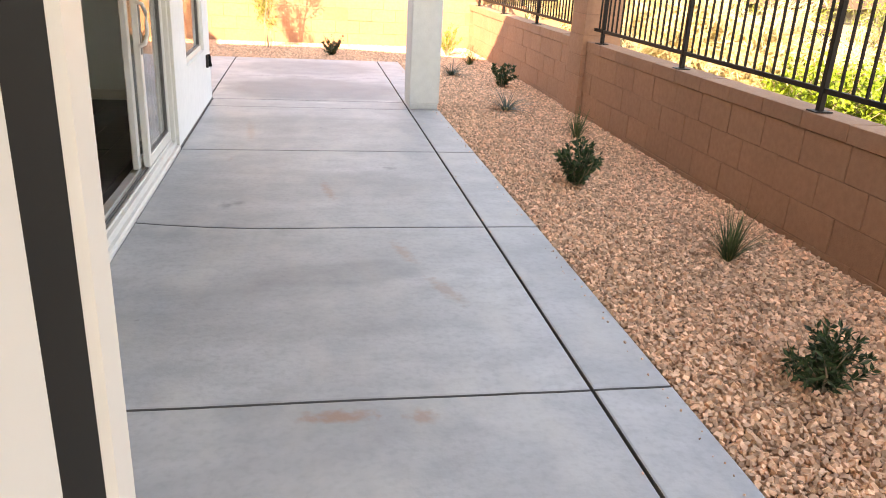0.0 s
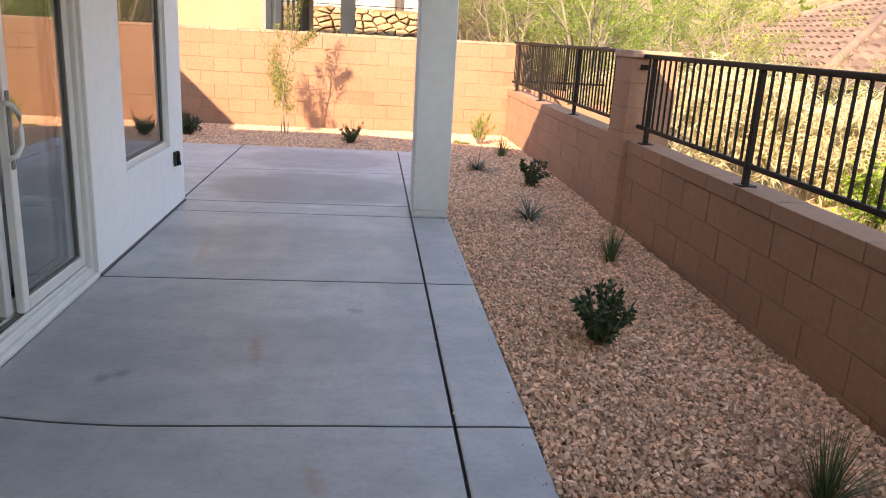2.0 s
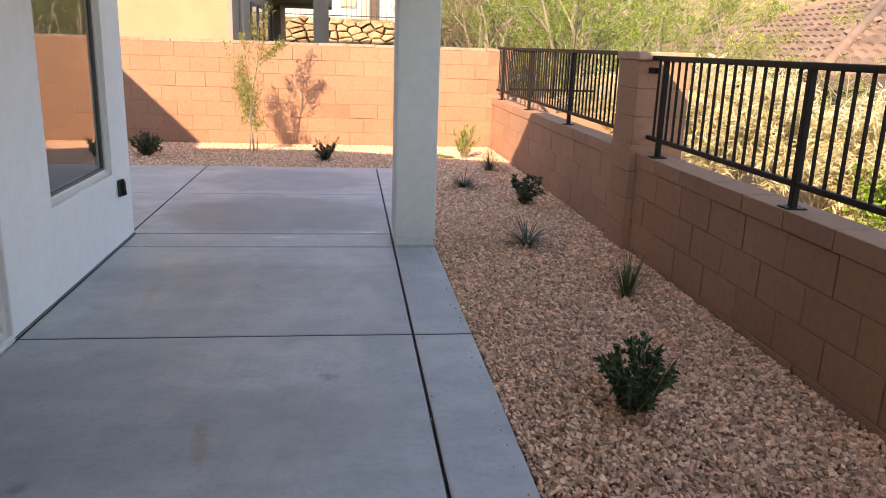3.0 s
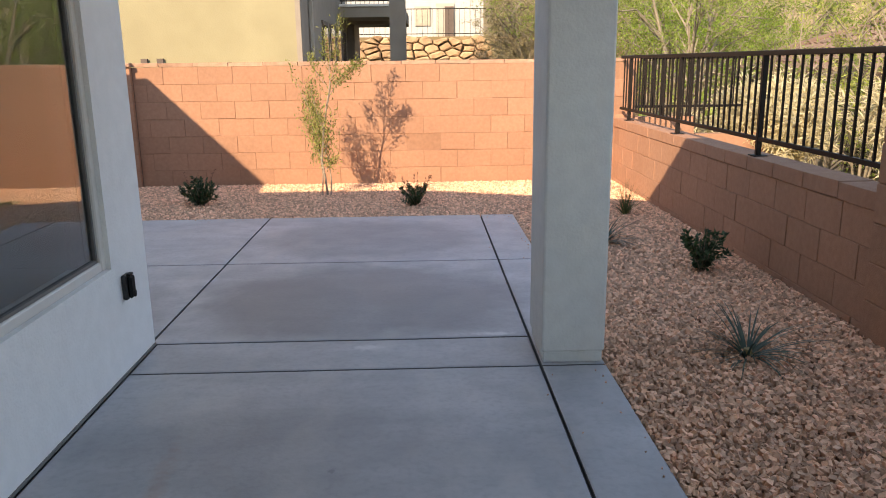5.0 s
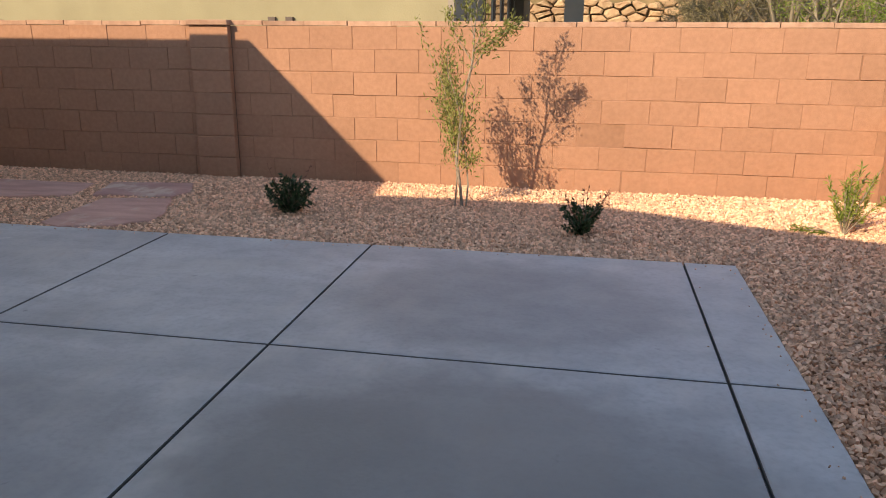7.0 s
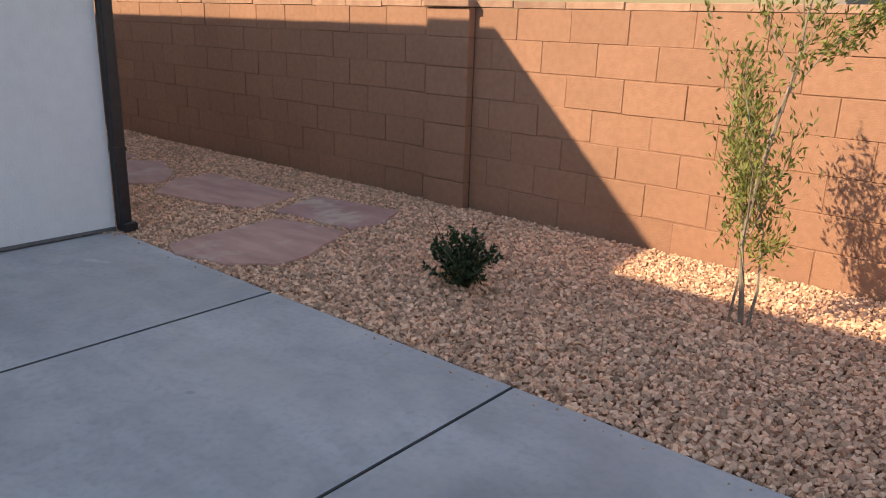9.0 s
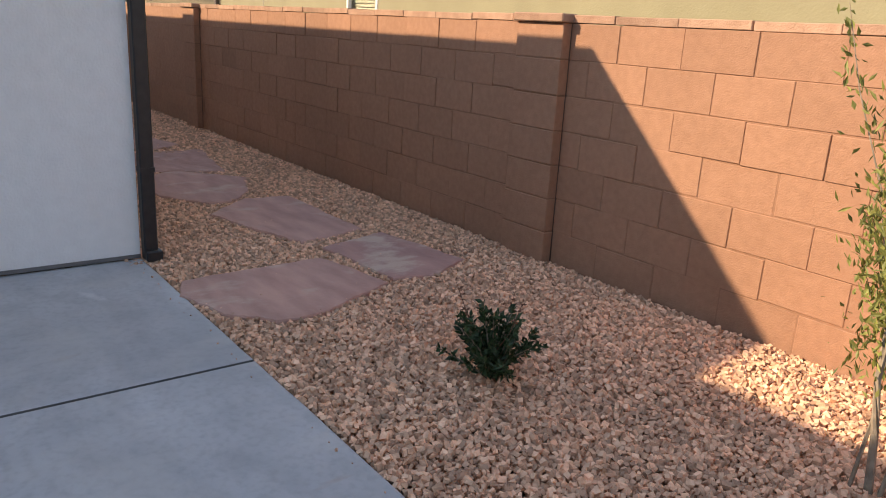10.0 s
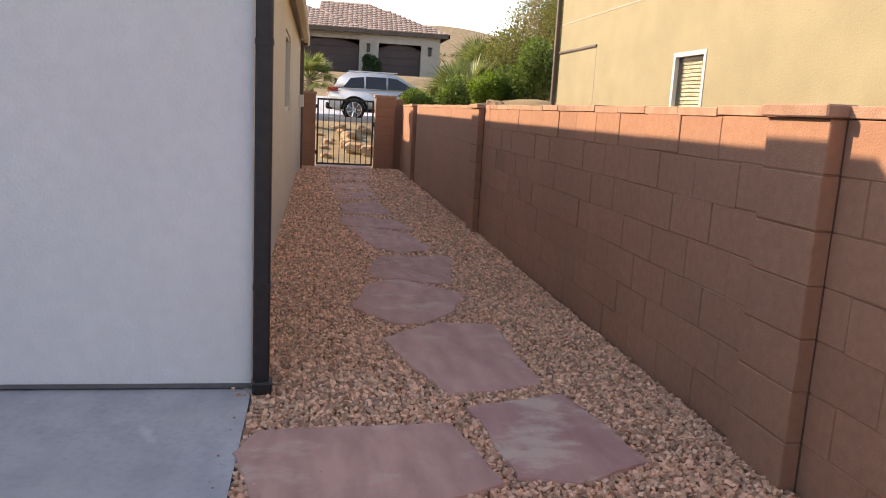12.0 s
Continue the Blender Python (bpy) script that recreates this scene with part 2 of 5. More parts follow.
BARK_PALE = mat("pale_bark", (0.25, 0.21, 0.15), (0.17, 0.14, 0.1), scale=12, rough=0.9)
BARK_STRAW = mat("straw_bark", (0.46, 0.39, 0.27), (0.34, 0.28, 0.19), scale=14, rough=0.9)
LEAF_WILLOW = mat("willow_leaf", (0.36, 0.38, 0.09), (0.24, 0.28, 0.06), scale=8, rough=0.6, rnd="island", amount=0.35, translucent=0.45)
TWIG = mat("red_twig", (0.20, 0.09, 0.055), rough=0.8)
SOIL = mat("desert_soil", (0.27, 0.195, 0.105), (0.175, 0.135, 0.07), scale=1.1, rough=0.97, bump=0.6, bump_scale=9, bump_dist=0.06, big=0.25)
ROCK = mat("sandstone", (0.46, 0.32, 0.19), (0.33, 0.2, 0.115), scale=3.2, rough=0.92, bump=0.6, bump_scale=14, bump_dist=0.04, rnd="object", amount=0.2)
ROCK_JOIN = mat("sandstone_joined", (0.60, 0.45, 0.27), (0.45, 0.29, 0.17), scale=3.2, rough=0.92, bump=0.6, bump_scale=14, bump_dist=0.04, rnd="island", amount=0.2)
TILE = mat("clay_tile", (0.19, 0.125, 0.095), (0.14, 0.09, 0.068), scale=2.2, rough=0.85, bump=0.2, bump_scale=30, rnd="island", amount=0.2)
TILE_TAN = mat("tan_tile", (0.36, 0.265, 0.22), (0.29, 0.21, 0.172), scale=1.5, rough=0.85, rnd="island", amount=0.15)
FASCIA = mat("brown_fascia", (0.10, 0.07, 0.055), rough=0.6)
GARAGE = mat("garage_brown", (0.050, 0.030, 0.028), (0.06, 0.037, 0.034), scale=3, rough=0.6)
ASPHALT = mat("asphalt", (0.11, 0.105, 0.10), (0.08, 0.078, 0.075), scale=10, rough=0.9, bump=0.3, bump_scale=60)
PAINT = mat("silver_car_paint", (0.62, 0.64, 0.67), (0.6, 0.62, 0.65), rough=0.28, metal=0.35, coat=0.8, big=0.01)
CARGLASS = mat("dark_car_glass", (0.025, 0.03, 0.035), rough=0.05, big=0.0)
CHROME = mat("alloy_rim", (0.7, 0.7, 0.71), rough=0.25, metal=0.9)
TAIL = mat("red_tail_lens", (0.42, 0.02, 0.02), rough=0.15, coat=0.6)
WHITE = mat("white_house_stucco", (0.43, 0.43, 0.41), (0.40, 0.40, 0.38), scale=4, rough=0.9, big=0.03)
BLIND = mat("window_blind", (0.40, 0.36, 0.28), (0.34, 0.30, 0.23), scale=4, rough=0.8)
TAN = mat("tan_stucco", (0.40, 0.355, 0.30), (0.365, 0.325, 0.275), scale=4, rough=0.92, big=0.05)


# ---- mesh helpers ----
def box(bm, x0, x1, y0, y1, z0, z1, bevel=0.0, seg=1):
    m = Matrix.Translation(((x0 + x1) / 2, (y0 + y1) / 2, (z0 + z1) / 2)) @ Matrix.Diagonal((x1 - x0, y1 - y0, z1 - z0, 1))
    geo = bmesh.ops.create_cube(bm, size=1, matrix=m)
    if bevel:
        edges = {e for v in geo["verts"] for e in v.link_edges}
        bmesh.ops.bevel(bm, geom=list(edges), offset=bevel, segments=seg, affect="EDGES", profile=0.5)
    return bm


def boxes(*dims, bevel=0.0):
    bm = bmesh.new()
    for d in dims:
        box(bm, *d, bevel=bevel)
    return bm


def part(name, bm, material, parent=None, label="", kind="", smooth=False):
    me = bpy.data.meshes.new(name)
    bm.to_mesh(me)
    bm.free()
    me.materials.append(material)
    if smooth:
        me.shade_smooth()
    ob = new(name, me)
    ob.parent = parent
    return tagged(ob, label=label, kind=kind)


def soup(name, verts, faces, material, parent=None, label="", kind="", smooth=False):
    me = bpy.data.meshes.new(name)
    verts, faces = np.asarray(verts, dtype=np.float32), np.asarray(faces, dtype=np.int32)
    k = faces.shape[1]
    me.vertices.add(len(verts))
    me.vertices.foreach_set("co", verts.ravel())
    me.loops.add(faces.size)
    me.loops.foreach_set("vertex_index", faces.ravel())
    me.polygons.add(len(faces))
    me.polygons.foreach_set("loop_start", np.arange(0, faces.size, k, dtype=np.int32))
    me.update(calc_edges=True)
    me.materials.append(material)
    if smooth:
        me.shade_smooth()
    else:
        me.shade_flat()
    ob = new(name, me)
    ob.parent = parent
    return tagged(ob, label=label, kind=kind)


def thing(name, label, category, at=(0, 0, 0), rz=0.0, group="", kind=""):
    ob = new(name)
    ob.matrix_basis = pose(*at, 0, 0, rz)
    return tagged(ob, label=label, category=category, group=group, kind=kind)


def piece(name, me, parent, m):
    ob = new(name, me)
    ob.parent = parent
    ob.matrix_basis = m
    return ob


def tube(bm, points, radii, sides=7):
    """A tapering tube along points."""
    rings = []
    for i, p in enumerate(points):
        a = Vector(points[max(i - 1, 0)])
        b = Vector(points[min(i + 1, len(points) - 1)])
        q = (b - a).to_track_quat("Z", "Y")
        rings.append([bm.verts.new(Vector(p) + q @ Vector((math.cos(t) * radii[i], math.sin(t) * radii[i], 0)))
                      for t in (2 * math.pi * k / sides for k in range(sides))])
    for r, s in zip(rings, rings[1:]):
        for k in range(sides):
            bm.faces.new((r[k], r[(k + 1) % sides], s[(k + 1) % sides], s[k]))
    bm.faces.new(rings[0][::-1])
    bm.faces.new(rings[-1])
    return bm


def leaves(rng, points, dirs, length, width, fold=0.25):
    """Pointed folded leaves: verts and triangles, one island a leaf."""
    n = len(points)
    d = dirs / np.maximum(np.linalg.norm(dirs, axis=1, keepdims=True), 1e-6)
    side = np.cross(d, rng.normal(size=(n, 3)))
    side /= np.maximum(np.linalg.norm(side, axis=1, keepdims=True), 1e-6)
    up = np.cross(side, d)
    ln = (length * rng.uniform(0.65, 1.25, n))[:, None]
    wd = (width * rng.uniform(0.7, 1.2, n))[:, None]
    v = np.stack([points, points + d * ln * 0.45 + side * wd * 0.5 + up * wd * fold, points + d * ln,
                  points + d * ln * 0.45 - side * wd * 0.5 + up * wd * fold], axis=1)
    base = np.arange(n)[:, None] * 4
    f = np.concatenate([base + np.array([[0, 1, 2]]), base + np.array([[0, 2, 3]])], axis=0)
    return v.reshape(-1, 3), f


# ---- ground ----
def smooth(t):
    t = np.clip(t, 0, 1)
    return t * t * (3 - 2 * t)


def height(x, y):
    z = np.full_like(x, -0.12)
    z = z + 0.94 * smooth((-17.6 - x) / 9.0) + 2.6 * smooth((-33.0 - x) / 17.0) + 26 * smooth((-75 - x) / 230)
    east = smooth((x - 3.75) / 7.0)
    z = z - 1.5 * east
    z = z + 24 * smooth((x - 30) / 90) * east + 0.25 * east * np.sin(x * 0.9 + 1.3) * np.sin(y * 0.7)
    z = z + 18 * smooth((y - 48) / 110) * smooth((x + 30) / 25)
    far = smooth((np.hypot(x, y) - 60) / 60)
    z = z + far * (2.5 * np.sin(x * 0.05 + 1) * np.sin(y * 0.043) + 1.0 * np.sin(x * 0.13) * np.sin(y * 0.11 + 2))
    return z


def axis(lo, hi, fine_lo, fine_hi, step):
    a = np.arange(fine_lo, fine_hi + step / 2, step)
    grow = 1.2 ** np.arange(1, 34) * step * 1.2
    right, left = fine_hi + np.cumsum(grow), fine_lo - np.cumsum(grow)
    return np.concatenate([left[left > lo][::-1], a, right[right < hi]])


gx, gy = axis(-1800, 1800, -56, 30, 0.55), axis(-1800, 1800, -16, 44, 0.55)
GX, GY = np.meshgrid(gx, gy, indexing="ij")
GZ = height(GX, GY)
idx = np.arange(GX.size).reshape(GX.shape)
quads = np.stack([idx[:-1, :-1], idx[1:, :-1], idx[1:, 1:], idx[:-1, 1:]], axis=-1).reshape(-1, 4)
ground = soup("ground", np.stack([GX, GY, GZ], -1).reshape(-1, 3), quads, SOIL, kind="structure", smooth=True)
tagged(ground, "dry tan desert soil rising to brown hills", "ground")

bed = part("shaded_gravel_bed", boxes((1.9, 3.5, -7.0, 14.1, -0.1, -0.05), (-17.3, 1.9, 11.8, 14.1, -0.1, -0.051)), SHADED_BED)
tagged(bed, "gravel bed under loose crushed stone, coloured dark as shade in the gaps", "gravel", kind="structure")

# ---- patio slabs ----
patio = thing("pavement", "grey trowelled concrete patio with tooled joints", "patio", kind="structure")
COLS = [(-3.42, -1.845), (-1.836, -0.372), (-0.366, 1.622)]
ROWS_Y = [-6.4, -4.6, -2.8, -0.99, 0.81, 2.82, 4.61, 6.415, 8.19, 10.22, 11.93]
GAP, CUT = 0.0025, 0.005


def sway(y, x):
    """Joints were cut by hand: they wander, and one bends off towards the house."""
    bend = 0.11 * min(max((0.35 - x) / 0.7, 0.0), 1.0) ** 1.6 if abs(y - 4.61) < 0.01 else 0.0
    return y + bend + 0.006 * noise.noise(Vector((x * 1.3, y * 3.7, 0.5))) + 0.0025 * noise.noise(Vector((x * 7.0, y * 3.7, 2.5)))


def slab(x0, x1, y0, y1):
    n = max(4, int((x1 - x0) / 0.13))

    def ring(d, z):
        xs = np.linspace(x0 + GAP + d, x1 - GAP - d, n + 1)
        return [(x, sway(y0, x) + CUT + d, z) for x in xs] + [(x, sway(y1, x) - CUT - d, z) for x in xs[::-1]]

    bm = bmesh.new()
    rings = [[bm.verts.new(p) for p in ring(d, z)] for d, z in ((0, -0.11), (0, -0.009), (0.002, -0.003), (0.009, 0.0))]
    for k, (a, b) in enumerate(zip(rings, rings[1:])):
        for i in range(len(a)):
            f = bm.faces.new((a[i], a[(i + 1) % len(a)], b[(i + 1) % len(a)], b[i]))
            f.material_index = 1 if k < 2 else 0
    bm.faces.new(rings[-1])
    bm.faces.new(rings[0][::-1])
    part("slab", bm, CONCRETE, patio).data.materials.append(JOINT)


for y0, y1 in zip(ROWS_Y, ROWS_Y[1:]):
    slab(1.628, 1.940, y0, y1)
    if y1 < 8.5:
        slab(-0.33, 1.622, y0, y1)
slab(-0.33, 1.622, 8.19, 8.589)
for x0, x1 in COLS:
    slab(x0, x1, 8.591, 10.22)
    slab(x0, x1, 10.22, 11.93)
grit = part("joint_bed", boxes((-3.4, 1.93, -6.3, 11.92, -0.1, -0.022)), JOINT, patio, kind="stuff")

# ---- house ----
XE, YC, XW, YN = -0.335, 8.58, -3.40, 11.83
OPEN_A, OPEN_B = (2.72, 6.37), (7.03, 8.15)
ROOF_LO, ROOF_HI = -6.5, 8.6

wall_east_house = part("wall_east", boxes(
    (XE - 0.2, XE, -6.5, OPEN_A[0], -0.1, 2.75), (XE - 0.2, XE, OPEN_A[1], OPEN_B[0], 0.012, 2.75),
    (XE - 0.2, XE, OPEN_B[1], YC, 0.012, 2.75), (XE - 0.2, XE, *OPEN_A, 2.42, 2.75), (XE - 0.2, XE, *OPEN_A, -0.1, 0.03),
    (XE - 0.2, XE, *OPEN_B, 0.012, 0.525), (XE - 0.2, XE, *OPEN_B, 2.1, 2.75)), STUCCO)
tagged(wall_east_house, "white stucco house wall beside the patio", "wall", kind="structure")
wall_alcove = part("wall_alcove", boxes((XW - 0.2, XE - 0.2, YC - 0.2, YC - 0.001, 0.012, 2.75)), STUCCO)
tagged(wall_alcove, "white stucco return wall behind the patio", "wall", kind="structure")
wing = part("wall_wing", boxes((XW - 0.2, XW, YC, YN + 0.09, 0.02, 2.648)), STUCCO)
tagged(wing, "white stucco end wall of the house wing", "wall", kind="structure")
WINS = [(-6.4, -5.2), (-10.6, -9.0)]
bm = bmesh.new()
edges = [-16.6] + [v for w in sorted(WINS) for v in w] + [XW - 0.2]
for a, b in zip(edges[::2], edges[1::2]):
    box(bm, a, b, YN - 0.2, YN, -0.1, 2.649)
for a, b in WINS:
    box(bm, a, b, YN - 0.2, YN, -0.1, 1.25)
    box(bm, a, b, YN - 0.2, YN, 2.2, 2.649)
wall_side = tagged(part("wall_side", bm, CREAM), "cream stucco side wall along the gravel path", "wall", kind="structure")
screed = part("weep_screed", boxes((XW - 0.01, XW + 0.008, YC, YN + 0.09, 0.008, 0.028), (XE - 0.005, XE + 0.006, 6.34, YC, 0.002, 0.014)), GREYLINE)
tagged(screed, "thin dark metal strip under the stucco", "trim", kind="structure")
# the gap from x -3.6 to -2.2 is an added opening that lights the room
back_walls = part("wall_back", boxes((-16.6, -16.4, -6.5, YN - 0.2, -0.1, 2.75), (-16.4, -3.6, -6.7, -6.5, -0.1, 2.75), (-2.2, XE - 0.2, -6.7, -6.5, -0.1, 2.75), (-3.6, -2.2, -6.7, -6.5, -0.1, 0.9), (-3.6, -2.2, -6.7, -6.5, 2.1, 2.75)), STUCCO)
# added block, hidden behind the side wall; keeps sun off the gate columns
west_shade_block = part("shade_block_west", boxes((-19.3, -16.605, -6.5, 10.5, -0.1, 3.2)), STUCCO)
tagged(west_shade_block, "unseen stucco block added to shade the gate", "wall", kind="structure")
tagged(back_walls, "plain stucco outer wall of the house", "wall", kind="structure")


def prism(profile, y0, y1):
    """A solid with an x-z profile, drawn out along y."""
    bm = bmesh.new()
    a = [bm.verts.new((x, y0, z)) for x, z in profile]
    b = [bm.verts.new((x, y1, z)) for x, z in profile]
    n = len(profile)
    for i in range(n):
        bm.faces.new((a[i], a[(i + 1) % n], b[(i + 1) % n], b[i]))
    bm.faces.new(a[::-1])
    bm.faces.new(b)
    bmesh.ops.recalc_face_normals(bm, faces=bm.faces)
    return bm


roof = part("roof_main", prism([(-16.4, 2.76), (-0.4, 2.71), (2.31, 2.71), (2.31, 2.76), (0.98, 2.765), (-1.97, 3.42), (-3.4, 3.42), (-16.4, 3.2)], ROOF_LO, ROOF_HI), TILE_TAN)
tagged(roof, "tan tiled roof with a patio overhang", "roof", kind="structure")
bm = boxes((-16.8, XW + 0.03, YC, YN + 0.19, 2.65, 2.71))
for v in bm.verts:
    if v.co.y < YC + 0.1:
        v.co.z += 0.35
roof_wing = part("roof_wing", bm, CREAM)
tagged(roof_wing, "flat cream soffit and eave of the wing", "roof", kind="structure")
patio_ceiling = part("ceiling_patio", boxes((XE, 2.28, -6.4, 8.55, 2.64, 2.705)), STUCCO)
tagged(patio_ceiling, "white stucco patio ceiling", "ceiling", kind="structure")

# downspout on the wing's corner
spout = thing("downspout", "black metal downspout at the house corner", "downspout", (XW + 0.02, YN + 0.14, 0.0))
part("pipe", box(bmesh.new(), -0.035, 0.035, -0.04, 0.035, 0.05, 2.645, bevel=0.008), BLACK, spout)
part("shoe", box(bmesh.new(), -0.03, 0.075, -0.04, 0.05, 0.0, 0.06, bevel=0.008), BLACK, spout)
for z in (0.5, 1.6):
    part("strap", box(bmesh.new(), -0.0375, 0.0375, -0.042, 0.0375, z, z + 0.025), BLACK, spout)
far_spout = thing("downspout", "brown downspout by the gate column", "downspout", (-16.0, YN + 0.05, 0.0))
part("pipe", box(bmesh.new(), -0.035, 0.035, -0.04, 0.035, -0.03, 2.5, bevel=0.008), FASCIA, far_spout)
part("elbow", box(bmesh.new(), -0.035, 0.035, -0.04, 0.1, 2.5, 2.56, bevel=0.008), FASCIA, far_spout)
gutter = tagged(part("gutter", box(bmesh.new(), -16.8, -4.2, YN + 0.08, YN + 0.188, 2.56, 2.648, bevel=0.02), CREAM), "cream metal gutter along the eave", "gutter", kind="structure")


# ---- sliding door, window ----
def frame_bars(y0, y1, z0, z1, w, x0, x1):
    return [(x0, x1, y0, y0 + w, z0, z1), (x0, x1, y1 - w, y1, z0, z1), (x0, x1, y0 + w, y1 - w, z0, z0 + w), (x0, x1, y0 + w, y1 - w, z1 - w, z1)]


slider = thing("door_1", "almond vinyl sliding patio door standing open", "sliding door", kind="structure")
part("door_frame", boxes(*frame_bars(OPEN_A[0], OPEN_A[1], 0.03, 2.42, 0.05, XE - 0.16, XE - 0.012), bevel=0.004), VINYL, slider)
part("outer_fin", boxes(*frame_bars(OPEN_A[0] - 0.012, OPEN_A[1] + 0.012, 0.022, 2.43, 0.02, XE - 0.02, XE + 0.010), bevel=0.003), VINYL, slider)
for k, x in enumerate((XE - 0.045, XE - 0.075, XE - 0.105)):
    part("track", boxes((x, x + 0.008, OPEN_A[0] + 0.05, OPEN_A[1] - 0.05, 0.08, 0.098)), GREYLINE if k == 1 else VINYL, slider)
part("sill", box(bmesh.new(), XE - 0.012, XE + 0.014, OPEN_A[0] - 0.01, OPEN_A[1] + 0.01, 0.002, 0.03, bevel=0.004), VINYL, slider)
for name, y0, y1, x in (("fixed_panel", 2.77, 3.89, -0.06), ("fixed_panel", 5.50, 6.32, -0.06), ("sliding_panel", 5.44, 6.29, -0.115)):
    pn = part(name, boxes(*frame_bars(y0, y1, 0.1, 2.37, 0.065, XE + x - 0.02, XE + x + 0.02), bevel=0.005), VINYL, slider)
    part("gasket", boxes(*frame_bars(y0 + 0.065, y1 - 0.065, 0.165, 2.305, 0.012, XE + x - 0.008, XE + x + 0.012)), GREYLINE, pn)
    pane = part("pane", boxes((XE + x - 0.006, XE + x, y0 + 0.07, y1 - 0.07, 0.17, 2.3)), GLASS, pn)
    pane.visible_shadow = False
hb = bmesh.new()
tube(hb, [(XE - 0.05, 5.505, 0.85), (XE - 0.015, 5.52, 0.865), (XE - 0.005, 5.555, 0.91), (XE - 0.005, 5.565, 0.98), (XE - 0.005, 5.555, 1.05), (XE - 0.015, 5.52, 1.095), (XE - 0.05, 5.505, 1.11)], [0.013] * 7, 8)
part("handle", hb, VINYL, slider, smooth=True)
part("lock_plate", box(bmesh.new(), XE - 0.042, XE - 0.034, 5.51, 5.545, 0.80, 1.16, bevel=0.003), GREYLINE, slider)

win = thing("window_1", "almond vinyl fixed window in a stucco wall", "window", kind="structure")
part("window_frame", boxes(*frame_bars(OPEN_B[0], OPEN_B[1], 0.525, 2.1, 0.045, XE - 0.1, XE - 0.022), bevel=0.006), VINYL, win)
part("gasket", boxes(*frame_bars(OPEN_B[0] + 0.05, OPEN_B[1] - 0.05, 0.57, 2.055, 0.014, XE - 0.065, XE - 0.035)), GREYLINE, win)
pane = part("pane", boxes((XE - 0.052, XE - 0.046, OPEN_B[0] + 0.055, OPEN_B[1] - 0.055, 0.58, 2.045)), GLASS, win)
pane.visible_shadow = False
for k, (a, b) in enumerate(WINS):
    w = thing("window_%d" % (k + 2), "vinyl window in the side wall of the house", "window", kind="structure")
    part("window_frame", boxes((a, a + 0.05, YN - 0.1, YN - 0.02, 1.25, 2.2), (b - 0.05, b, YN - 0.1, YN - 0.02, 1.25, 2.2),
         (a + 0.05, b - 0.05, YN - 0.1, YN - 0.02, 1.25, 1.3), (a + 0.05, b - 0.05, YN - 0.1, YN - 0.02, 2.15, 2.2)), VINYL, w)
    part("pane", boxes((a + 0.05, b - 0.05, YN - 0.065, YN - 0.058, 1.3, 2.15)), GLASS, w).visible_shadow = False

# added out of view: lets sun and sky in to brighten the room
w = thing("window_4", "unseen vinyl window added at the room's far end to light it", "window", kind="structure")
part("window_frame", boxes((-3.6, -3.55, -6.64, -6.56, 0.9, 2.1), (-2.25, -2.2, -6.64, -6.56, 0.9, 2.1), (-3.55, -2.25, -6.64, -6.56, 0.9, 0.95), (-3.55, -2.25, -6.64, -6.56, 2.05, 2.1)), VINYL, w)
part("pane", boxes((-3.55, -2.25, -6.603, -6.597, 0.95, 2.05)), GLASS, w).visible_shadow = False

outlet = thing("outlet_box", "black weatherproof outlet box on the stucco wall", "outlet", (XE, 8.27, 0.41))
part("box_body", box(bmesh.new(), 0.0, 0.025, -0.033, 0.033, -0.06, 0.06, bevel=0.006), BLACK, outlet)
part("cover", box(bmesh.new(), 0.025, 0.045, -0.029, 0.029, -0.055, 0.055, bevel=0.01), RUBBER, outlet)
part("hinge", box(bmesh.new(), 0.022, 0.04, -0.02, 0.02, 0.055, 0.064), IRON, outlet)
part("latch", box(bmesh.new(), 0.045, 0.052, -0.012, 0.012, -0.05, -0.02, bevel=0.003), IRON, outlet)

# ---- the room behind the sliding door ----
room = part("wall_room", boxes((-5.3, -5.2, -6.5, YC - 0.2, 0.0, 2.7), (-5.2, XE - 0.2, YC - 0.31, YC - 0.205, 0.0, 2.7)), ROOMWALL)
tagged(room, "pale painted room walls", "wall", kind="structure")
tagged(part("ceiling", boxes((-5.3, XE - 0.2, -6.5, YC - 0.2, 2.6, 2.68)), ROOMWALL), "white painted room ceiling", "ceiling", kind="structure")
tagged(part("baseboard", boxes((-5.2, -5.185, -6.5, YC - 0.31, 0.035, 0.12), (-5.185, XE - 0.2, YC - 0.326, YC - 0.311, 0.035, 0.12)), VINYL), "white painted baseboard", "baseboard", kind="structure")
plate = thing("wall_outlet", "white outlet plate on the room wall", "outlet", (-5.2, 7.2, 0.4))
part("plate", box(bmesh.new(), 0.0, 0.008, -0.035, 0.035, -0.058, 0.058, bevel=0.003), VINYL, plate)
part("socket", box(bmesh.new(), 0.008, 0.011, -0.017, 0.017, -0.035, 0.035), ROOMWALL, plate)

# ---- patio post ----
post = thing("patio_post", "square grey stucco patio post on the slab edge", "post", (1.782, 8.412, 0.0))
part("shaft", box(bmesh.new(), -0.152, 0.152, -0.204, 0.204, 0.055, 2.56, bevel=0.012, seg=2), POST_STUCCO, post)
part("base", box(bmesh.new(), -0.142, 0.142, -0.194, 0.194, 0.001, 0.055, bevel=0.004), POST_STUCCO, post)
tagged(part("beam", boxes((1.65, 1.92, -6.3, 8.5, 2.56, 2.637)), STUCCO), "stucco beam over the patio posts", "beam", kind="structure")

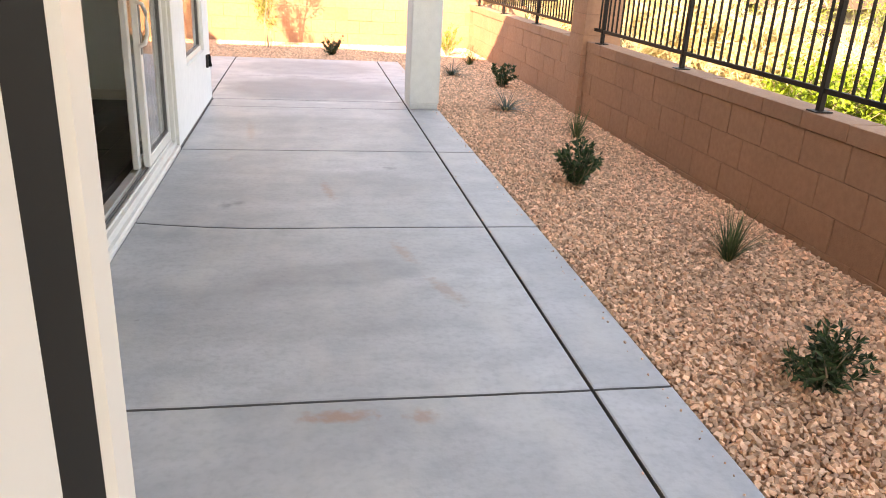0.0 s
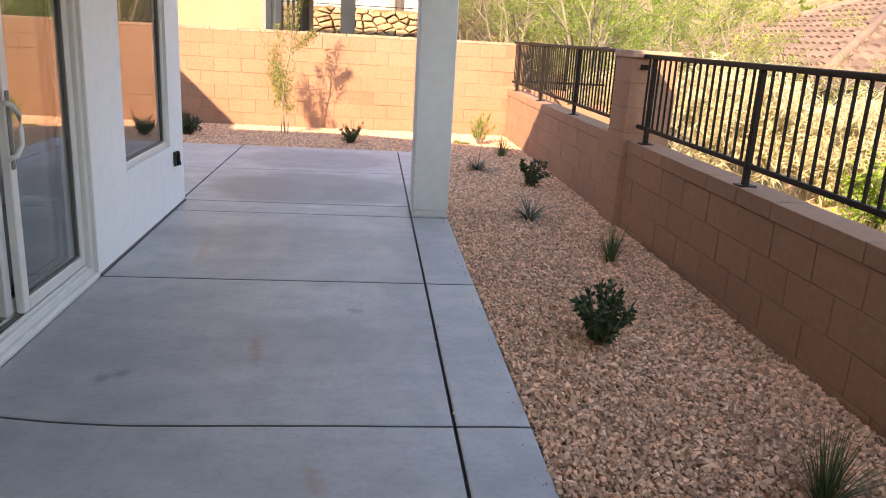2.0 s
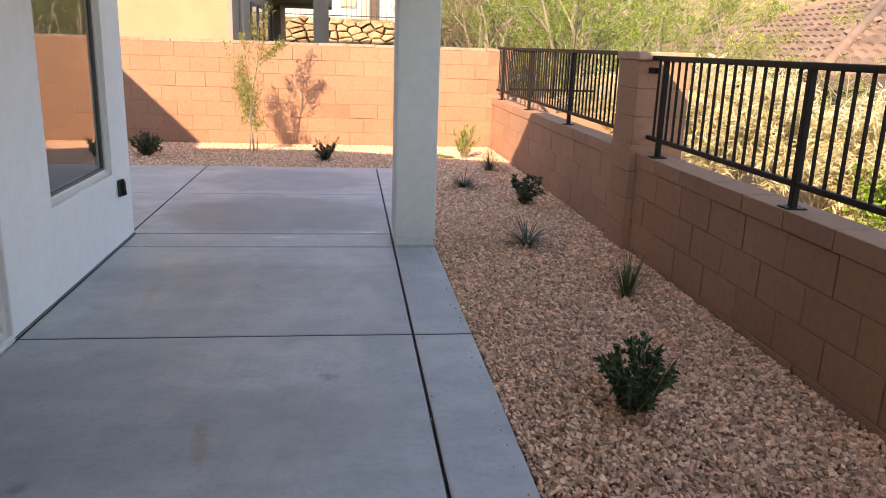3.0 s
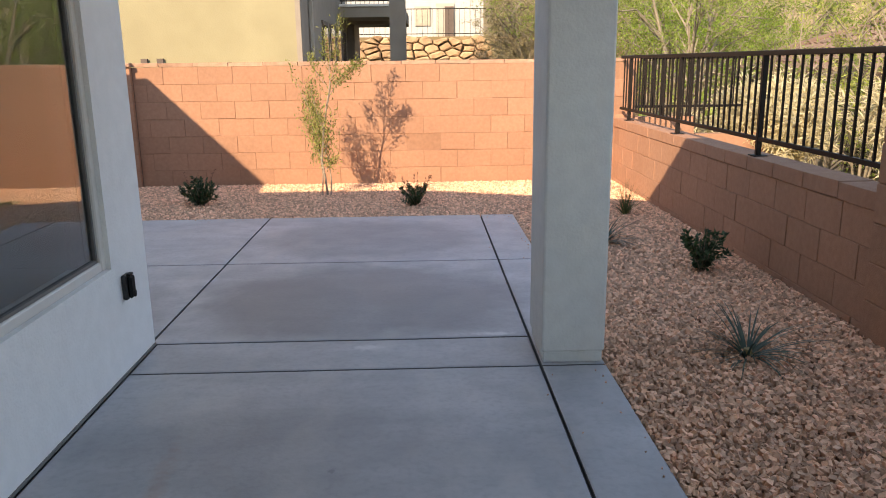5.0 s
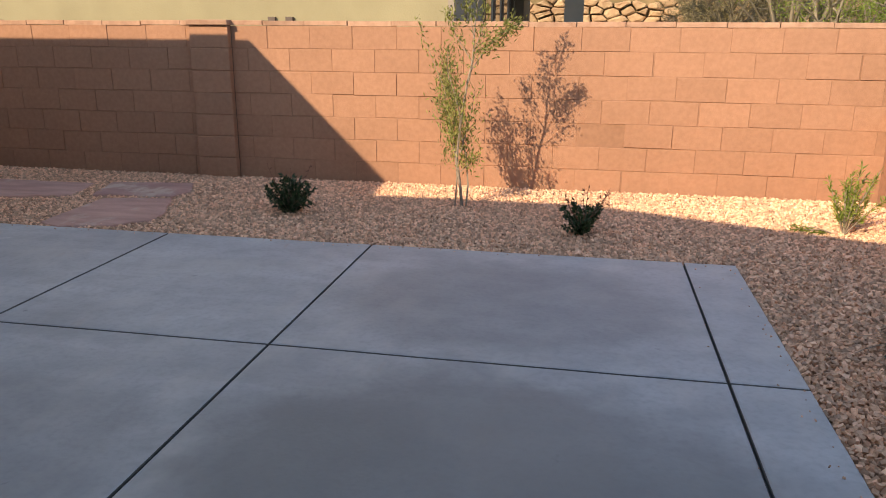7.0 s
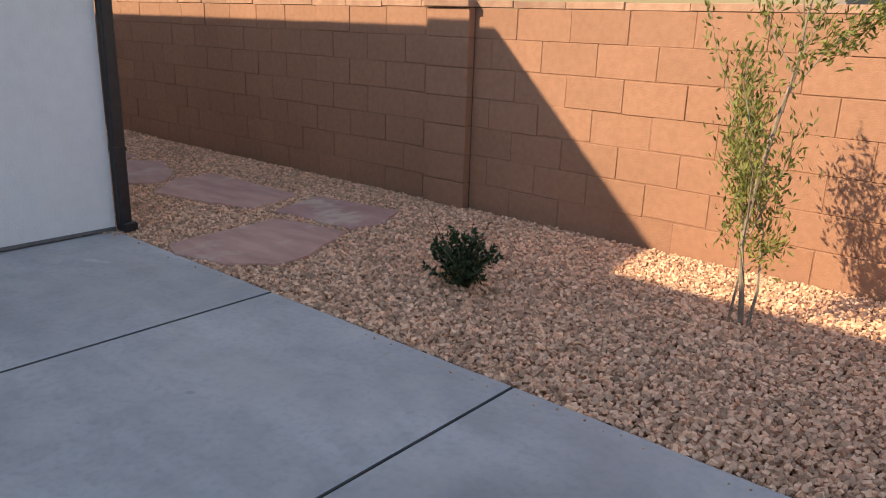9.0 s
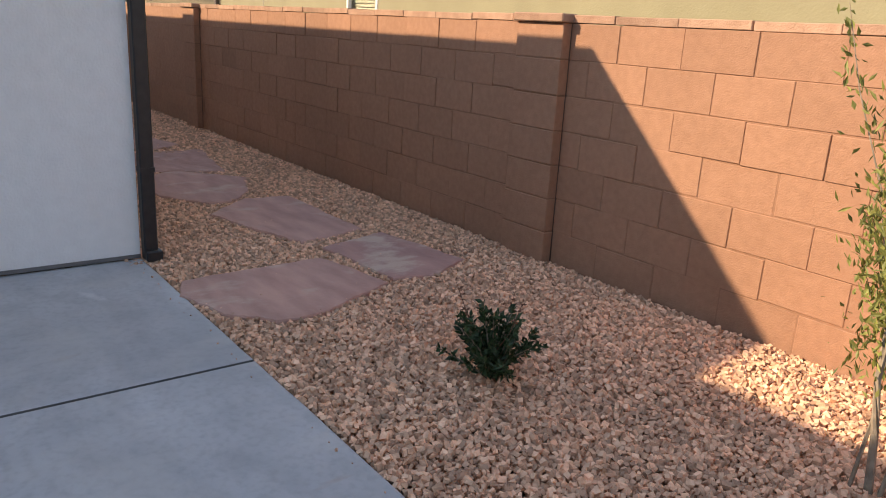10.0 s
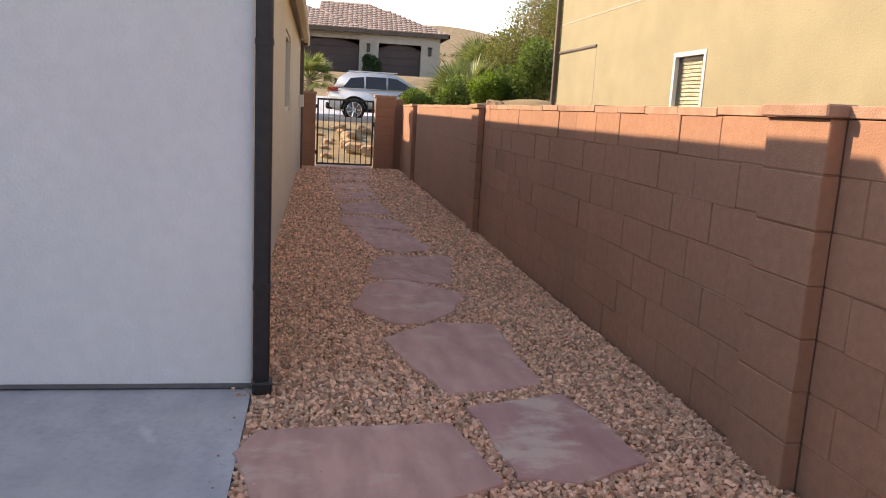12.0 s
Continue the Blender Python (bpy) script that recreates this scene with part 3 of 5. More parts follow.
# ---- the door behind the walker ----
door = thing("door", "white patio door leaf standing wide open", "door", (0.529, 0.86, 0.0))
part("leaf_frame", boxes((-0.045, 0.0, -0.034, 0.0, 0.02, 2.05), (-0.045, 0.0, -0.92, -0.088, 0.02, 2.05), bevel=0.004), VINYL, door)
part("seal", boxes((-0.04, -0.003, -0.088, -0.034, 0.02, 2.05), bevel=0.003), RUBBER, door, "black rubber seal strip")
part("sweep", boxes((-0.035, -0.01, -0.9, -0.01, 0.003, 0.02)), RUBBER, door)
wall_south = part("wall_south", boxes((XE, 0.46, -0.3, -0.08, 0.001, 2.639)), STUCCO)
tagged(wall_south, "white stucco wall that carries the open door", "wall", kind="structure")


# ---- block walls ----
def block_mesh(name, w, h, d, material, worn=0.0028):
    """A block face w x h, d deep, worn at the front edges; its front looks along -y."""
    bm = box(bmesh.new(), -w / 2, w / 2, 0, d, -h / 2, h / 2)
    front = [e for e in bm.edges if all(v.co.y < 1e-4 for v in e.verts)]
    bmesh.ops.bevel(bm, geom=front, offset=worn, segments=1, affect="EDGES")
    me = bpy.data.meshes.new(name)
    bm.to_mesh(me)
    bm.free()
    me.materials.append(material)
    return me


def join_blocks(name, me, places, parent, material):
    base = np.array([v.co[:] for v in me.vertices])
    vs, fs, k = [], [], 0
    me.calc_loop_triangles()
    tri = np.array([t.vertices[:] for t in me.loop_triangles])
    for m in places:
        a = np.array(m)
        vs.append(base @ a[:3, :3].T + a[:3, 3])
        fs.append(tri + k)
        k += len(base)
    return soup(name, np.concatenate(vs), np.concatenate(fs), material, parent, kind="stuff")


def jitter(rng, m, amount=0.002):
    return Matrix.Translation(rng.normal(0, amount, 3)) @ m @ Matrix.Rotation(rng.normal(0, 0.004), 4, "Y")


BL, BH = 0.4064, 0.2032
YB, TOP_B = 14.05, 1.445
wall_north = thing("wall_north", "orange-brown concrete block garden wall, sunlit in part", "block wall", kind="structure")
part("core", boxes((-17.6, 3.66, YB + 0.0045, YB + 0.19, -0.3, TOP_B - 0.045)), MORTAR, wall_north)
flat_brick = block_mesh("block", BL - 0.002, BH - 0.002, 0.05, BLOCK, 0.0006)
brick = block_mesh("block", BL - 0.006, BH - 0.005, 0.05, BLOCK)
cap = block_mesh("cap_block", BL - 0.006, 0.043, 0.21, CAP)
rng = np.random.default_rng(4)
near, far = [], []
for course in range(8):
    z = TOP_B - 0.042 - BH * (course + 0.5)
    x = -1.534 + BL * 0.5 * (1 if course % 2 else 0) + BL * 0.5 + BL * 12
    while x > -17.4:
        if x < 3.45:
            (near if x > -8.2 else far).append(jitter(rng, pose(x, YB, z), 0.002 if x > -8.2 else 0.0004))
        x -= BL
for m in near[:300]:
    piece("block", brick, wall_north, m)
join_blocks("far_blocks", flat_brick, far + near[300:], wall_north, BLOCK_FAR)
x = 3.5
while x > -17.4:
    piece("cap_block", cap, wall_north, jitter(rng, pose(x, YB - 0.004, TOP_B - 0.0215)))
    x -= BL


def pilaster(name, x0, x1, y0, y1, z1, label, capped=True, crown=0.05):
    p = thing(name, label, "pilaster", ((x0 + x1) / 2, (y0 + y1) / 2, 0.0), kind="structure")
    hx, hy = (x1 - x0) / 2, (y1 - y0) / 2
    part("core", boxes((-hx + 0.006, hx - 0.006, -hy + 0.006, hy - 0.006, -0.2, z1 - crown)), MORTAR, p)
    z = z1 - crown
    bm = box(bmesh.new(), -hx, hx, -hy, hy, -BH / 2 + 0.003, BH / 2 - 0.003, bevel=0.004)
    me = bpy.data.meshes.new("block")
    bm.to_mesh(me)
    bm.free()
    me.materials.append(BLOCK)
    while z > -0.1:
        piece("block", me, p, jitter(rng, pose(0, 0, z - BH / 2), 0.0015))
        z -= BH
    if capped:
        part("cap", box(bmesh.new(), -hx - 0.012, hx + 0.012, -hy - 0.026, hy + 0.02, z1 - crown + 0.002, z1, bevel=0.006), CAP, p)
    return p


for k, x in enumerate((-2.298, -8.30, -14.3)):
    pilaster("pilaster_%d" % (k + 1), x - 0.385, x, YB - 0.07, YB + 0.01, TOP_B + 0.008, "orange-brown block pilaster on the garden wall")
    # thin dark strip: the inner corner's shadow line, drawn as a part
    tagged(part("corner_shade_strip", boxes((x + 0.0005, x + 0.0045, YB - 0.005, YB + 0.004, -0.05, TOP_B - 0.045)), CORNER_SHADE), "dark strip that stands in for the shadow line beside the pilaster", "trim", kind="structure")

# low wall with the iron fence
XR, TOP_R = 3.41, 0.742
wall_east_low = thing("wall_low", "brown concrete block low wall under an iron fence", "block wall", kind="structure")
part("core", boxes((XR + 0.006, XR + 0.2, -7.0, YB, -0.9, TOP_R - 0.1)), MORTAR, wall_east_low)
low, rest = [], []
for course in range(4):
    z = TOP_R - 0.1 - BH * (course + 0.5)
    y = 4.025 + BL * 0.5 + (0.2032 if course % 2 else 0) - BL * 28
    while y < YB - 0.1:
        (low if y > 1.0 else rest).append(jitter(rng, pose(XR, y, z, 0, 0, -90)))
        y += BL
for m in low:
    piece("block", brick, wall_east_low, m)
join_blocks("far_blocks", brick, rest, wall_east_low, BLOCK_FAR)
cap_r = block_mesh("cap_block", BL - 0.006, 0.096, 0.21, BLOCK)
y = -6.9
while y < YB - 0.1:
    if not 8.02 < y + BL / 2 < 8.6:
        piece("cap_block", cap_r, wall_east_low, jitter(rng, pose(XR - 0.008, y + BL / 2, TOP_R - 0.049, 0, 0, -90), 0.001))
    y += BL
pilaster("pilaster_4", 3.36, 3.76, 8.11, 8.52, 1.47, "brown block pillar between iron fence panels", crown=0.06)


# ---- iron fence ----
def fence_panel(name, y0, y1, x, z0, z1, posts, label):
    f = thing(name, label, "fence", (x, y0, z0), group="iron fence panels")
    part("top_rail", box(bmesh.new(), -0.02, 0.02, 0, y1 - y0, z1 - z0 - 0.035, z1 - z0, bevel=0.004), IRON, f)
    part("bottom_rail", box(bmesh.new(), -0.014, 0.014, 0, y1 - y0, 0.105, 0.135, bevel=0.003), IRON, f)
    bm = box(bmesh.new(), -0.0068, 0.0068, -0.0068, 0.0068, 0.12, z1 - z0 - 0.02)
    me = bpy.data.meshes.new("picket")
    bm.to_mesh(me)
    bm.free()
    me.materials.append(IRON)
    n = int((y1 - y0) / 0.108)
    for i in range(1, n):
        yy = (y1 - y0) * i / n
        if all(abs(yy + y0 - p) > 0.045 for p in posts):
            piece("picket", me, f, pose(0, yy, 0))
    for p in posts:
        part("post", box(bmesh.new(), -0.018, 0.018, p - y0 - 0.018, p - y0 + 0.018, 0.004, z1 - z0 - 0.001, bevel=0.004), IRON, f)
        part("foot_plate", box(bmesh.new(), -0.05, 0.05, p - y0 - 0.05, p - y0 + 0.05, 0.0, 0.007), IRON, f)
    return f


XF = 3.47
fence_panel("iron_fence", -6.0, 8.09, XF, TOP_R, 1.445, (-4.17, -2.45, -0.73, 0.99, 2.71, 4.43, 6.15, 7.87), "dark iron picket fence on the low wall")
fence_panel("iron_fence", 8.54, 13.98, XF, TOP_R, 1.47, (10.16, 11.9, 13.6), "dark iron picket fence beside the block pillar")
for y in (8.06, 8.57):
    tagged(part("fence_bracket", box(bmesh.new(), XF - 0.03, XF + 0.01, y - 0.06, y + 0.06, 1.32, 1.36), IRON), "dark iron bracket on the block pillar", "bracket")

# the neighbour's lower wall and fence beyond the corner
nwall = tagged(part("wall_neighbour", boxes((3.67, 4.4, 14.06, 14.24, -1.6, 0.745), (4.4, 5.35, 14.06, 14.24, -1.6, 0.53)), BLOCK), "orange block wall of the next yard", "block wall", kind="structure")
fence_panel("iron_fence", 0.0, 1.32, 0.0, 0.745, 1.46, (0.35, 0.68), "dark iron fence of the next yard").matrix_basis = pose(3.68, 14.15, 0.745, 0, 0, -90)

# ---- gate at the end of the path ----
for name, y0, y1 in (("pilaster_5", 11.84, 12.17), ("pilaster_6", 13.47, 13.9)):
    pilaster(name, -17.2, -16.85, y0, y1, 1.62, "brown block column beside the iron gate", crown=0.06)
tagged(part("wall_gate", boxes((-17.15, -16.95, 13.9, 14.1, -0.2, 1.55)), BLOCK), "brown block wall beside the gate", "wall", kind="structure")
gate = thing("iron_gate", "black iron picket gate, closed", "gate", (-17.0, 12.2, 0.02))
part("gate_frame", boxes((-0.018, 0.018, 0, 0.036, 0.03, 1.47), (-0.018, 0.018, 1.2, 1.236, 0.03, 1.47), (-0.018, 0.018, 0.036, 1.2, 1.43, 1.47), (-0.018, 0.018, 0.036, 1.2, 0.03, 0.07)), BLACK, gate)
for i in range(1, 10):
    part("picket", boxes((-0.009, 0.009, 0.018 + i * 0.12 - 0.009, 0.018 + i * 0.12 + 0.009, 0.07, 1.43)), BLACK, gate)
for z in (0.25, 1.25):
    part("hinge", boxes((-0.02, 0.02, -0.03, 0.0, z, z + 0.08)), BLACK, gate)
part("latch", boxes((-0.03, 0.03, 1.2, 1.262, 0.9, 1.0)), BLACK, gate)
meter = thing("meter_box", "pale utility box on the wall corner", "utility box", (-15.5, YN, 1.4))
part("box_body", box(bmesh.new(), -0.1, 0.1, 0, 0.1, -0.12, 0.12, bevel=0.01), VINYL, meter)
part("conduit", box(bmesh.new(), -0.02, 0.02, 0.01, 0.05, -1.42, -0.12), VINYL, meter)


# ---- stepping stones ----
def flagstone(corners, seed, material=FLAG, label="rough pink sandstone stepping stone in the gravel", ridged=False):
    """A split slab with straight, chipped sides between its corners; some are ridged across."""
    r = np.random.default_rng(seed)
    cx, cy = np.mean(corners, axis=0)
    pts = []
    for (ax, ay), (bx, by) in zip(corners, corners[1:] + corners[:1]):
        n = max(3, int(math.hypot(bx - ax, by - ay) / 0.035))
        for k in range(n):
            t = k / n
            p = Vector((ax + (bx - ax) * t, ay + (by - ay) * t, 0))
            chip = 0.022 * noise.noise(p * 5 + Vector((seed, 0, 0))) + 0.012 * noise.noise(p * 17 + Vector((0, seed, 0)))
            side = Vector((by - ay, ax - bx, 0)).normalized()
            pts.append(p + side * chip - Vector((cx, cy, 0)))
    bm = bmesh.new()
    rings = []
    for k, z in ((1.0, -0.06), (1.0, 0.002), (0.987, 0.011), (0.93, 0.016), (0.8, 0.017), (0.6, 0.017), (0.35, 0.017), (0.12, 0.017)):
        ring = []
        for p in pts:
            q = Vector((p.x * k, p.y * k, 0))
            lift = 0.006 * noise.noise(q * 3.5 + Vector((seed, 1, 4))) + 0.002 * noise.noise(q * 14 + Vector((seed, 5, 2)))
            if ridged:
                lift += 0.004 * math.sin((q.x + 0.08 * q.y) * 90)
            ring.append(bm.verts.new((q.x, q.y, z + (lift if z > 0.005 else 0))))
        rings.append(ring)
    n = len(pts)
    for a, b in zip(rings, rings[1:]):
        for i in range(n):
            bm.faces.new((a[i], a[(i + 1) % n], b[(i + 1) % n], b[i]))
    bm.faces.new(rings[-1])
    bm.faces.new(rings[0][::-1])
    bmesh.ops.recalc_face_normals(bm, faces=bm.faces)
    ob = part("stepping_stone", bm, material)
    ob.matrix_basis = pose(cx, cy, -0.001)
    return tagged(ob, label, "stepping stone", group="stepping stones")


flagstone([(-2.70, 11.91), (-2.36, 12.0), (-2.15, 12.17), (-2.17, 12.45), (-2.39, 12.93), (-2.95, 12.82), (-2.90, 11.97)], 11, label="large reddish sandstone stepping stone in the gravel")
flagstone([(-3.12, 12.92), (-2.42, 12.98), (-2.37, 13.2), (-2.53, 13.57), (-3.28, 13.43)], 31, FLAG_PALE, "pale veined sandstone stepping stone in the gravel")
flagstone([(-4.18, 12.6), (-3.28, 12.86), (-3.4, 13.37), (-4.5, 13.36), (-4.55, 13.0)], 13)
flagstone([(-4.87, 12.46), (-4.5, 12.72), (-4.5, 12.9), (-4.78, 13.14), (-5.3, 13.34), (-5.8, 12.88), (-5.64, 12.62)], 14)
flagstone([(-6.1, 12.65), (-5.82, 12.66), (-5.62, 13.28), (-6.8, 13.48), (-6.75, 12.8)], 15, label="ridged pink sandstone stepping stone in the gravel", ridged=True)
flagstone([(-8.37, 12.55), (-7.2, 12.76), (-6.9, 13.0), (-7.15, 13.38), (-8.1, 13.2), (-8.46, 12.75)], 16)
flagstone([(-9.25, 12.5), (-8.52, 12.5), (-8.25, 13.32), (-9.0, 13.2), (-9.35, 12.7)], 17)
flagstone([(-10.5, 12.53), (-9.47, 12.54), (-9.5, 13.18), (-10.75, 13.1)], 18)
flagstone([(-12.0, 12.48), (-11.0, 12.54), (-11.1, 13.15), (-12.2, 13.1)], 19)
flagstone([(-13.3, 12.43), (-12.3, 12.44), (-12.45, 13.12), (-13.5, 13.1)], 20)
flagstone([(-15.0, 12.47), (-13.85, 12.46), (-14.1, 13.2), (-15.1, 13.25)], 21)
flagstone([(-16.2, 12.48), (-15.4, 12.47), (-15.5, 13.3), (-16.2, 13.33)], 22)
tagged(part("step_edge", box(bmesh.new(), -17.6, -16.85, 12.2, 13.44, -0.1, 0.0, bevel=0.01), FLAG), "pinkish stone threshold under the gate", "threshold", kind="structure")

# ---- gravel ----
CUBE = np.array([(x, y, z) for x in (-1, 1) for y in (-1, 1) for z in (-1, 1)], float)
CUBE_F = np.array([(0, 1, 3), (0, 3, 2), (4, 6, 7), (4, 7, 5), (0, 4, 5), (0, 5, 1), (2, 3, 7), (2, 7, 6), (0, 2, 6), (0, 6, 4), (1, 5, 7), (1, 7, 3)])


def gravel(name, regions, seed, label, lift=None):
    """Crushed stone, packed side by side in two layers; each region is x0, x1, y0, y1 and the space that a stone takes."""
    r = np.random.default_rng(seed)
    vs = []
    for x0, x1, y0, y1, space in regions:
        for layer in ((0, 1) if lift is None else (0,)):
            gx, gy = np.meshgrid(np.arange(x0, x1, space), np.arange(y0, y1, space), indexing="ij")
            gx = gx.ravel() + (0.5 * space * layer)
            gy = gy.ravel() + (0.5 * space * layer)
            keep = (gx < x1) & (gy < y1)
            gx, gy = gx[keep], gy[keep]
            n = len(gx)
            long = min(space, 0.06) * r.uniform(0.75, 1.4, n) if lift is None else r.uniform(0.004, 0.011, n)
            dims = np.stack([long, long * r.uniform(0.6, 0.9, n), long * r.uniform(0.48, 0.8, n)], -1)
            v = CUBE[None] * (1 + r.uniform(-0.42, 0.2, (n, 8, 3))) * dims[:, None] * 0.5
            q = r.normal(size=(n, 4))
            q[:, 1:3] *= 0.6
            q /= np.linalg.norm(q, axis=1, keepdims=True)
            w, a, b, c = q.T
            R = np.stack([np.stack([1 - 2 * (b * b + c * c), 2 * (a * b - c * w), 2 * (a * c + b * w)], -1),
                          np.stack([2 * (a * b + c * w), 1 - 2 * (a * a + c * c), 2 * (b * c - a * w)], -1),
                          np.stack([2 * (a * c - b * w), 2 * (b * c + a * w), 1 - 2 * (a * a + b * b)], -1)], 1)
            v = np.einsum("nij,nkj->nki", R, v)
            z = r.uniform(-0.016, -0.002, n) - 0.024 * layer if lift is None else np.full(n, lift)
            pos = np.stack([gx + r.uniform(-0.3, 0.3, n) * space, gy + r.uniform(-0.3, 0.3, n) * space, z], -1)
            inside = (pos[:, 0] > x0 - 0.01) & (pos[:, 0] < x1 + 0.005) & (pos[:, 1] > y0 - 0.01) & (pos[:, 1] < y1 + 0.005)
            vs.append((v + pos[:, None])[inside])
    v = np.concatenate(vs)
    f = (np.arange(len(v))[:, None, None] * 8 + CUBE_F[None]).reshape(-1, 3)
    ob = soup(name, v.reshape(-1, 3), f, STONES, kind="stuff")
    return tagged(ob, label, "gravel")


gravel("gravel", [(1.95, 3.40, 1.6, 6.6, 0.0215), (1.95, 3.40, 6.6, 14.03, 0.024), (1.95, 3.40, -3, 1.6, 0.05)], 21, "crushed tan and pink landscaping gravel along the low wall")
gravel("gravel", [(-3.30, 1.95, 11.94, 14.03, 0.0225)], 22, "crushed tan and pink gravel along the garden wall")
gravel("gravel", [(-6.6, -3.30, 11.845, 14.03, 0.0230), (-11.0, -6.6, 11.845, 14.03, 0.032), (-16.85, -11.0, 11.845, 14.03, 0.045)], 23, "crushed tan gravel along the side path")
gravel("stray_gravel", [(1.60, 1.94, 1.2, 11.9, 0.3), (-3.3, 1.9, 11.86, 11.93, 0.09), (1.88, 1.945, 1.2, 11.9, 0.09)], 24, "a few stray gravel crumbs on the concrete edge", 0.003)


# ---- planting ----
def cloud(r, n, centre, radii, shell=0.35):
    d = r.normal(size=(n, 3))
    d /= np.linalg.norm(d, axis=1, keepdims=True)
    return np.array(centre) + d * (shell + (1 - shell) * r.uniform(0, 1, (n, 1)) ** 0.5) * np.array(radii), d


def shrub(x, y, w, h, seed, n_stems=16, leaf=0.045, width=0.02, per=26, material=LEAF_DARK, twigs=0, label="small dark green leafy shrub in the gravel", lean=0.0):
    r = np.random.default_rng(seed)
    s = thing("shrub", label, "shrub", (x, y, -0.02), group="garden shrubs")
    bm = bmesh.new()
    pts, dirs = [], []
    for k in range(n_stems):
        a = 2 * math.pi * k / n_stems + r.uniform(-0.5, 0.5)
        out = r.uniform(0.05, 1.0) ** 0.7
        reach = w / 2 * out
        hh = h * r.uniform(0.75, 1.0) * math.sqrt(1.02 - 0.8 * out * out)
        tip = Vector((math.cos(a) * reach + lean * hh, math.sin(a) * reach, hh))
        mid = Vector((tip.x * 0.45, tip.y * 0.45, hh * 0.55)) + Vector(r.normal(0, 0.01, 3))
        tube(bm, [(0, 0, 0), mid, tip], [0.006, 0.004, 0.0015], 4)
        for i in range(per):
            t = r.uniform(0.18, 1.0)
            p = mid * (t / 0.5) if t < 0.5 else mid.lerp(tip, (t - 0.5) / 0.5)
            d = Vector((math.cos(a), math.sin(a), 0.9)) * 0.6 + Vector(r.normal(0, 0.7, 3))
            pts.append(p[:])
            dirs.append(d[:])
    part("stems", bm, BARK, s, kind="stuff")
    v, f = leaves(r, np.array(pts), np.array(dirs), leaf, width)
    soup("foliage", v, f, material, s)
    if twigs:
        bm = bmesh.new()
        pts, dirs = [], []
        for k in range(twigs):
            a = r.uniform(0, 6.28)
            tip = Vector((math.cos(a) * w * 0.45, math.sin(a) * w * 0.3, h * r.uniform(1.0, 1.35)))
            tube(bm, [(0, 0, h * 0.3), tip * 0.6, tip], [0.003, 0.002, 0.001], 4)
            for i in range(9):
                pts.append((tip * r.uniform(0.6, 1.0))[:])
                dirs.append(r.normal(size=3) + np.array([0, 0, 0.6]))
        part("twigs", bm, TWIG, s, "thin red twigs", kind="stuff")
        v, f = leaves(r, np.array(pts), np.array(dirs), leaf * 0.7, width * 0.6)
        soup("young_leaves", v, f, TWIG, s, "reddish young leaves")
    return s


LOW = {"yucca": 0.5}


def blades(x, y, n, length, width, spread, seed, material, label, name, group, droop=0.3):
    """A tuft of narrow arching blades."""
    r = np.random.default_rng(seed)
    s = thing(name, label, "plant", (x, y, -0.02), group=group)
    vs, fs, k = [], [], 0
    for i in range(n):
        a, tilt = r.uniform(0, 6.28), spread * r.uniform(LOW.get(name, 0.03), 1.0)
        ln, w = length * r.uniform(0.6, 1.15), width * r.uniform(0.7, 1.2)
        out, side = np.array([math.cos(a), math.sin(a), 0]), np.array([-math.sin(a), math.cos(a), 0])
        p, el = out * r.uniform(0, 0.03), math.pi / 2 - tilt
        segs = 5
        for j in range(segs + 1):
            ww = w * (1 - (j / segs) ** 2) + 0.0006
            vs += [p - side * ww / 2, p + side * ww / 2 + np.array([0, 0, ww * 0.15])]
            p = p + (out * math.cos(el) + np.array([0, 0, math.sin(el)])) * ln / segs
            el -= droop * tilt * r.uniform(0.5, 1.2)
            if j < segs:
                fs.append((k, k + 1, k + 3, k + 2))
            k += 2
    if name == "yucca":
        for i in range(n):
            soup("blade", np.array(vs[i * 12:i * 12 + 12]), np.array(fs[i * 5:i * 5 + 5]) - i * 12, material, s)
    else:
        soup("blades", np.array(vs), np.array(fs), material, s, kind="stuff")
    part("crown", tube(bmesh.new(), [(0, 0, 0), (0, 0, 0.05)], [0.03, 0.02], 8), STRAW, s)
    return s


shrub(2.50, 2.74, 0.31, 0.30, 31, 26, 0.04, 0.016, 38)
shrub(2.47, 5.48, 0.38, 0.36, 32, 24, 0.045, 0.024, 34)
shrub(2.98, 9.80, 0.44, 0.36, 33, 22, 0.045, 0.023, 30)
shrub(-1.24, 12.68, 0.46, 0.33, 34, 40, 0.034, 0.018, 48, twigs=3, label="dense dark green shrub with reddish tips")
shrub(1.00, 12.50, 0.40, 0.27, 35, 28, 0.034, 0.018, 40, twigs=9, label="small dark shrub with thin reddish shoots")
TUFT = "fine green grass tuft in the gravel"
blades(2.86, 4.07, 170, 0.30, 0.004, 0.75, 41, LEAF_TUFT, TUFT, "grass_tuft", "grass tufts", 0.22)
blades(3.00, 7.01, 150, 0.29, 0.004, 0.6, 42, LEAF_TUFT, TUFT, "grass_tuft", "grass tufts", 0.2)
blades(3.00, 11.85, 120, 0.32, 0.005, 0.9, 43, LEAF_TUFT, "sparse pale grass tuft in the gravel", "grass_tuft", "grass tufts", 0.2)
SPIKY = "grey-green spiky yucca with arching blades"
blades(2.66, 8.27, 78, 0.40, 0.011, 1.45, 44, LEAF_AGAVE, SPIKY, "yucca", "yuccas", 0.21)
blades(2.53, 10.75, 70, 0.39, 0.011, 1.4, 45, LEAF_AGAVE, SPIKY, "yucca", "yuccas", 0.2)


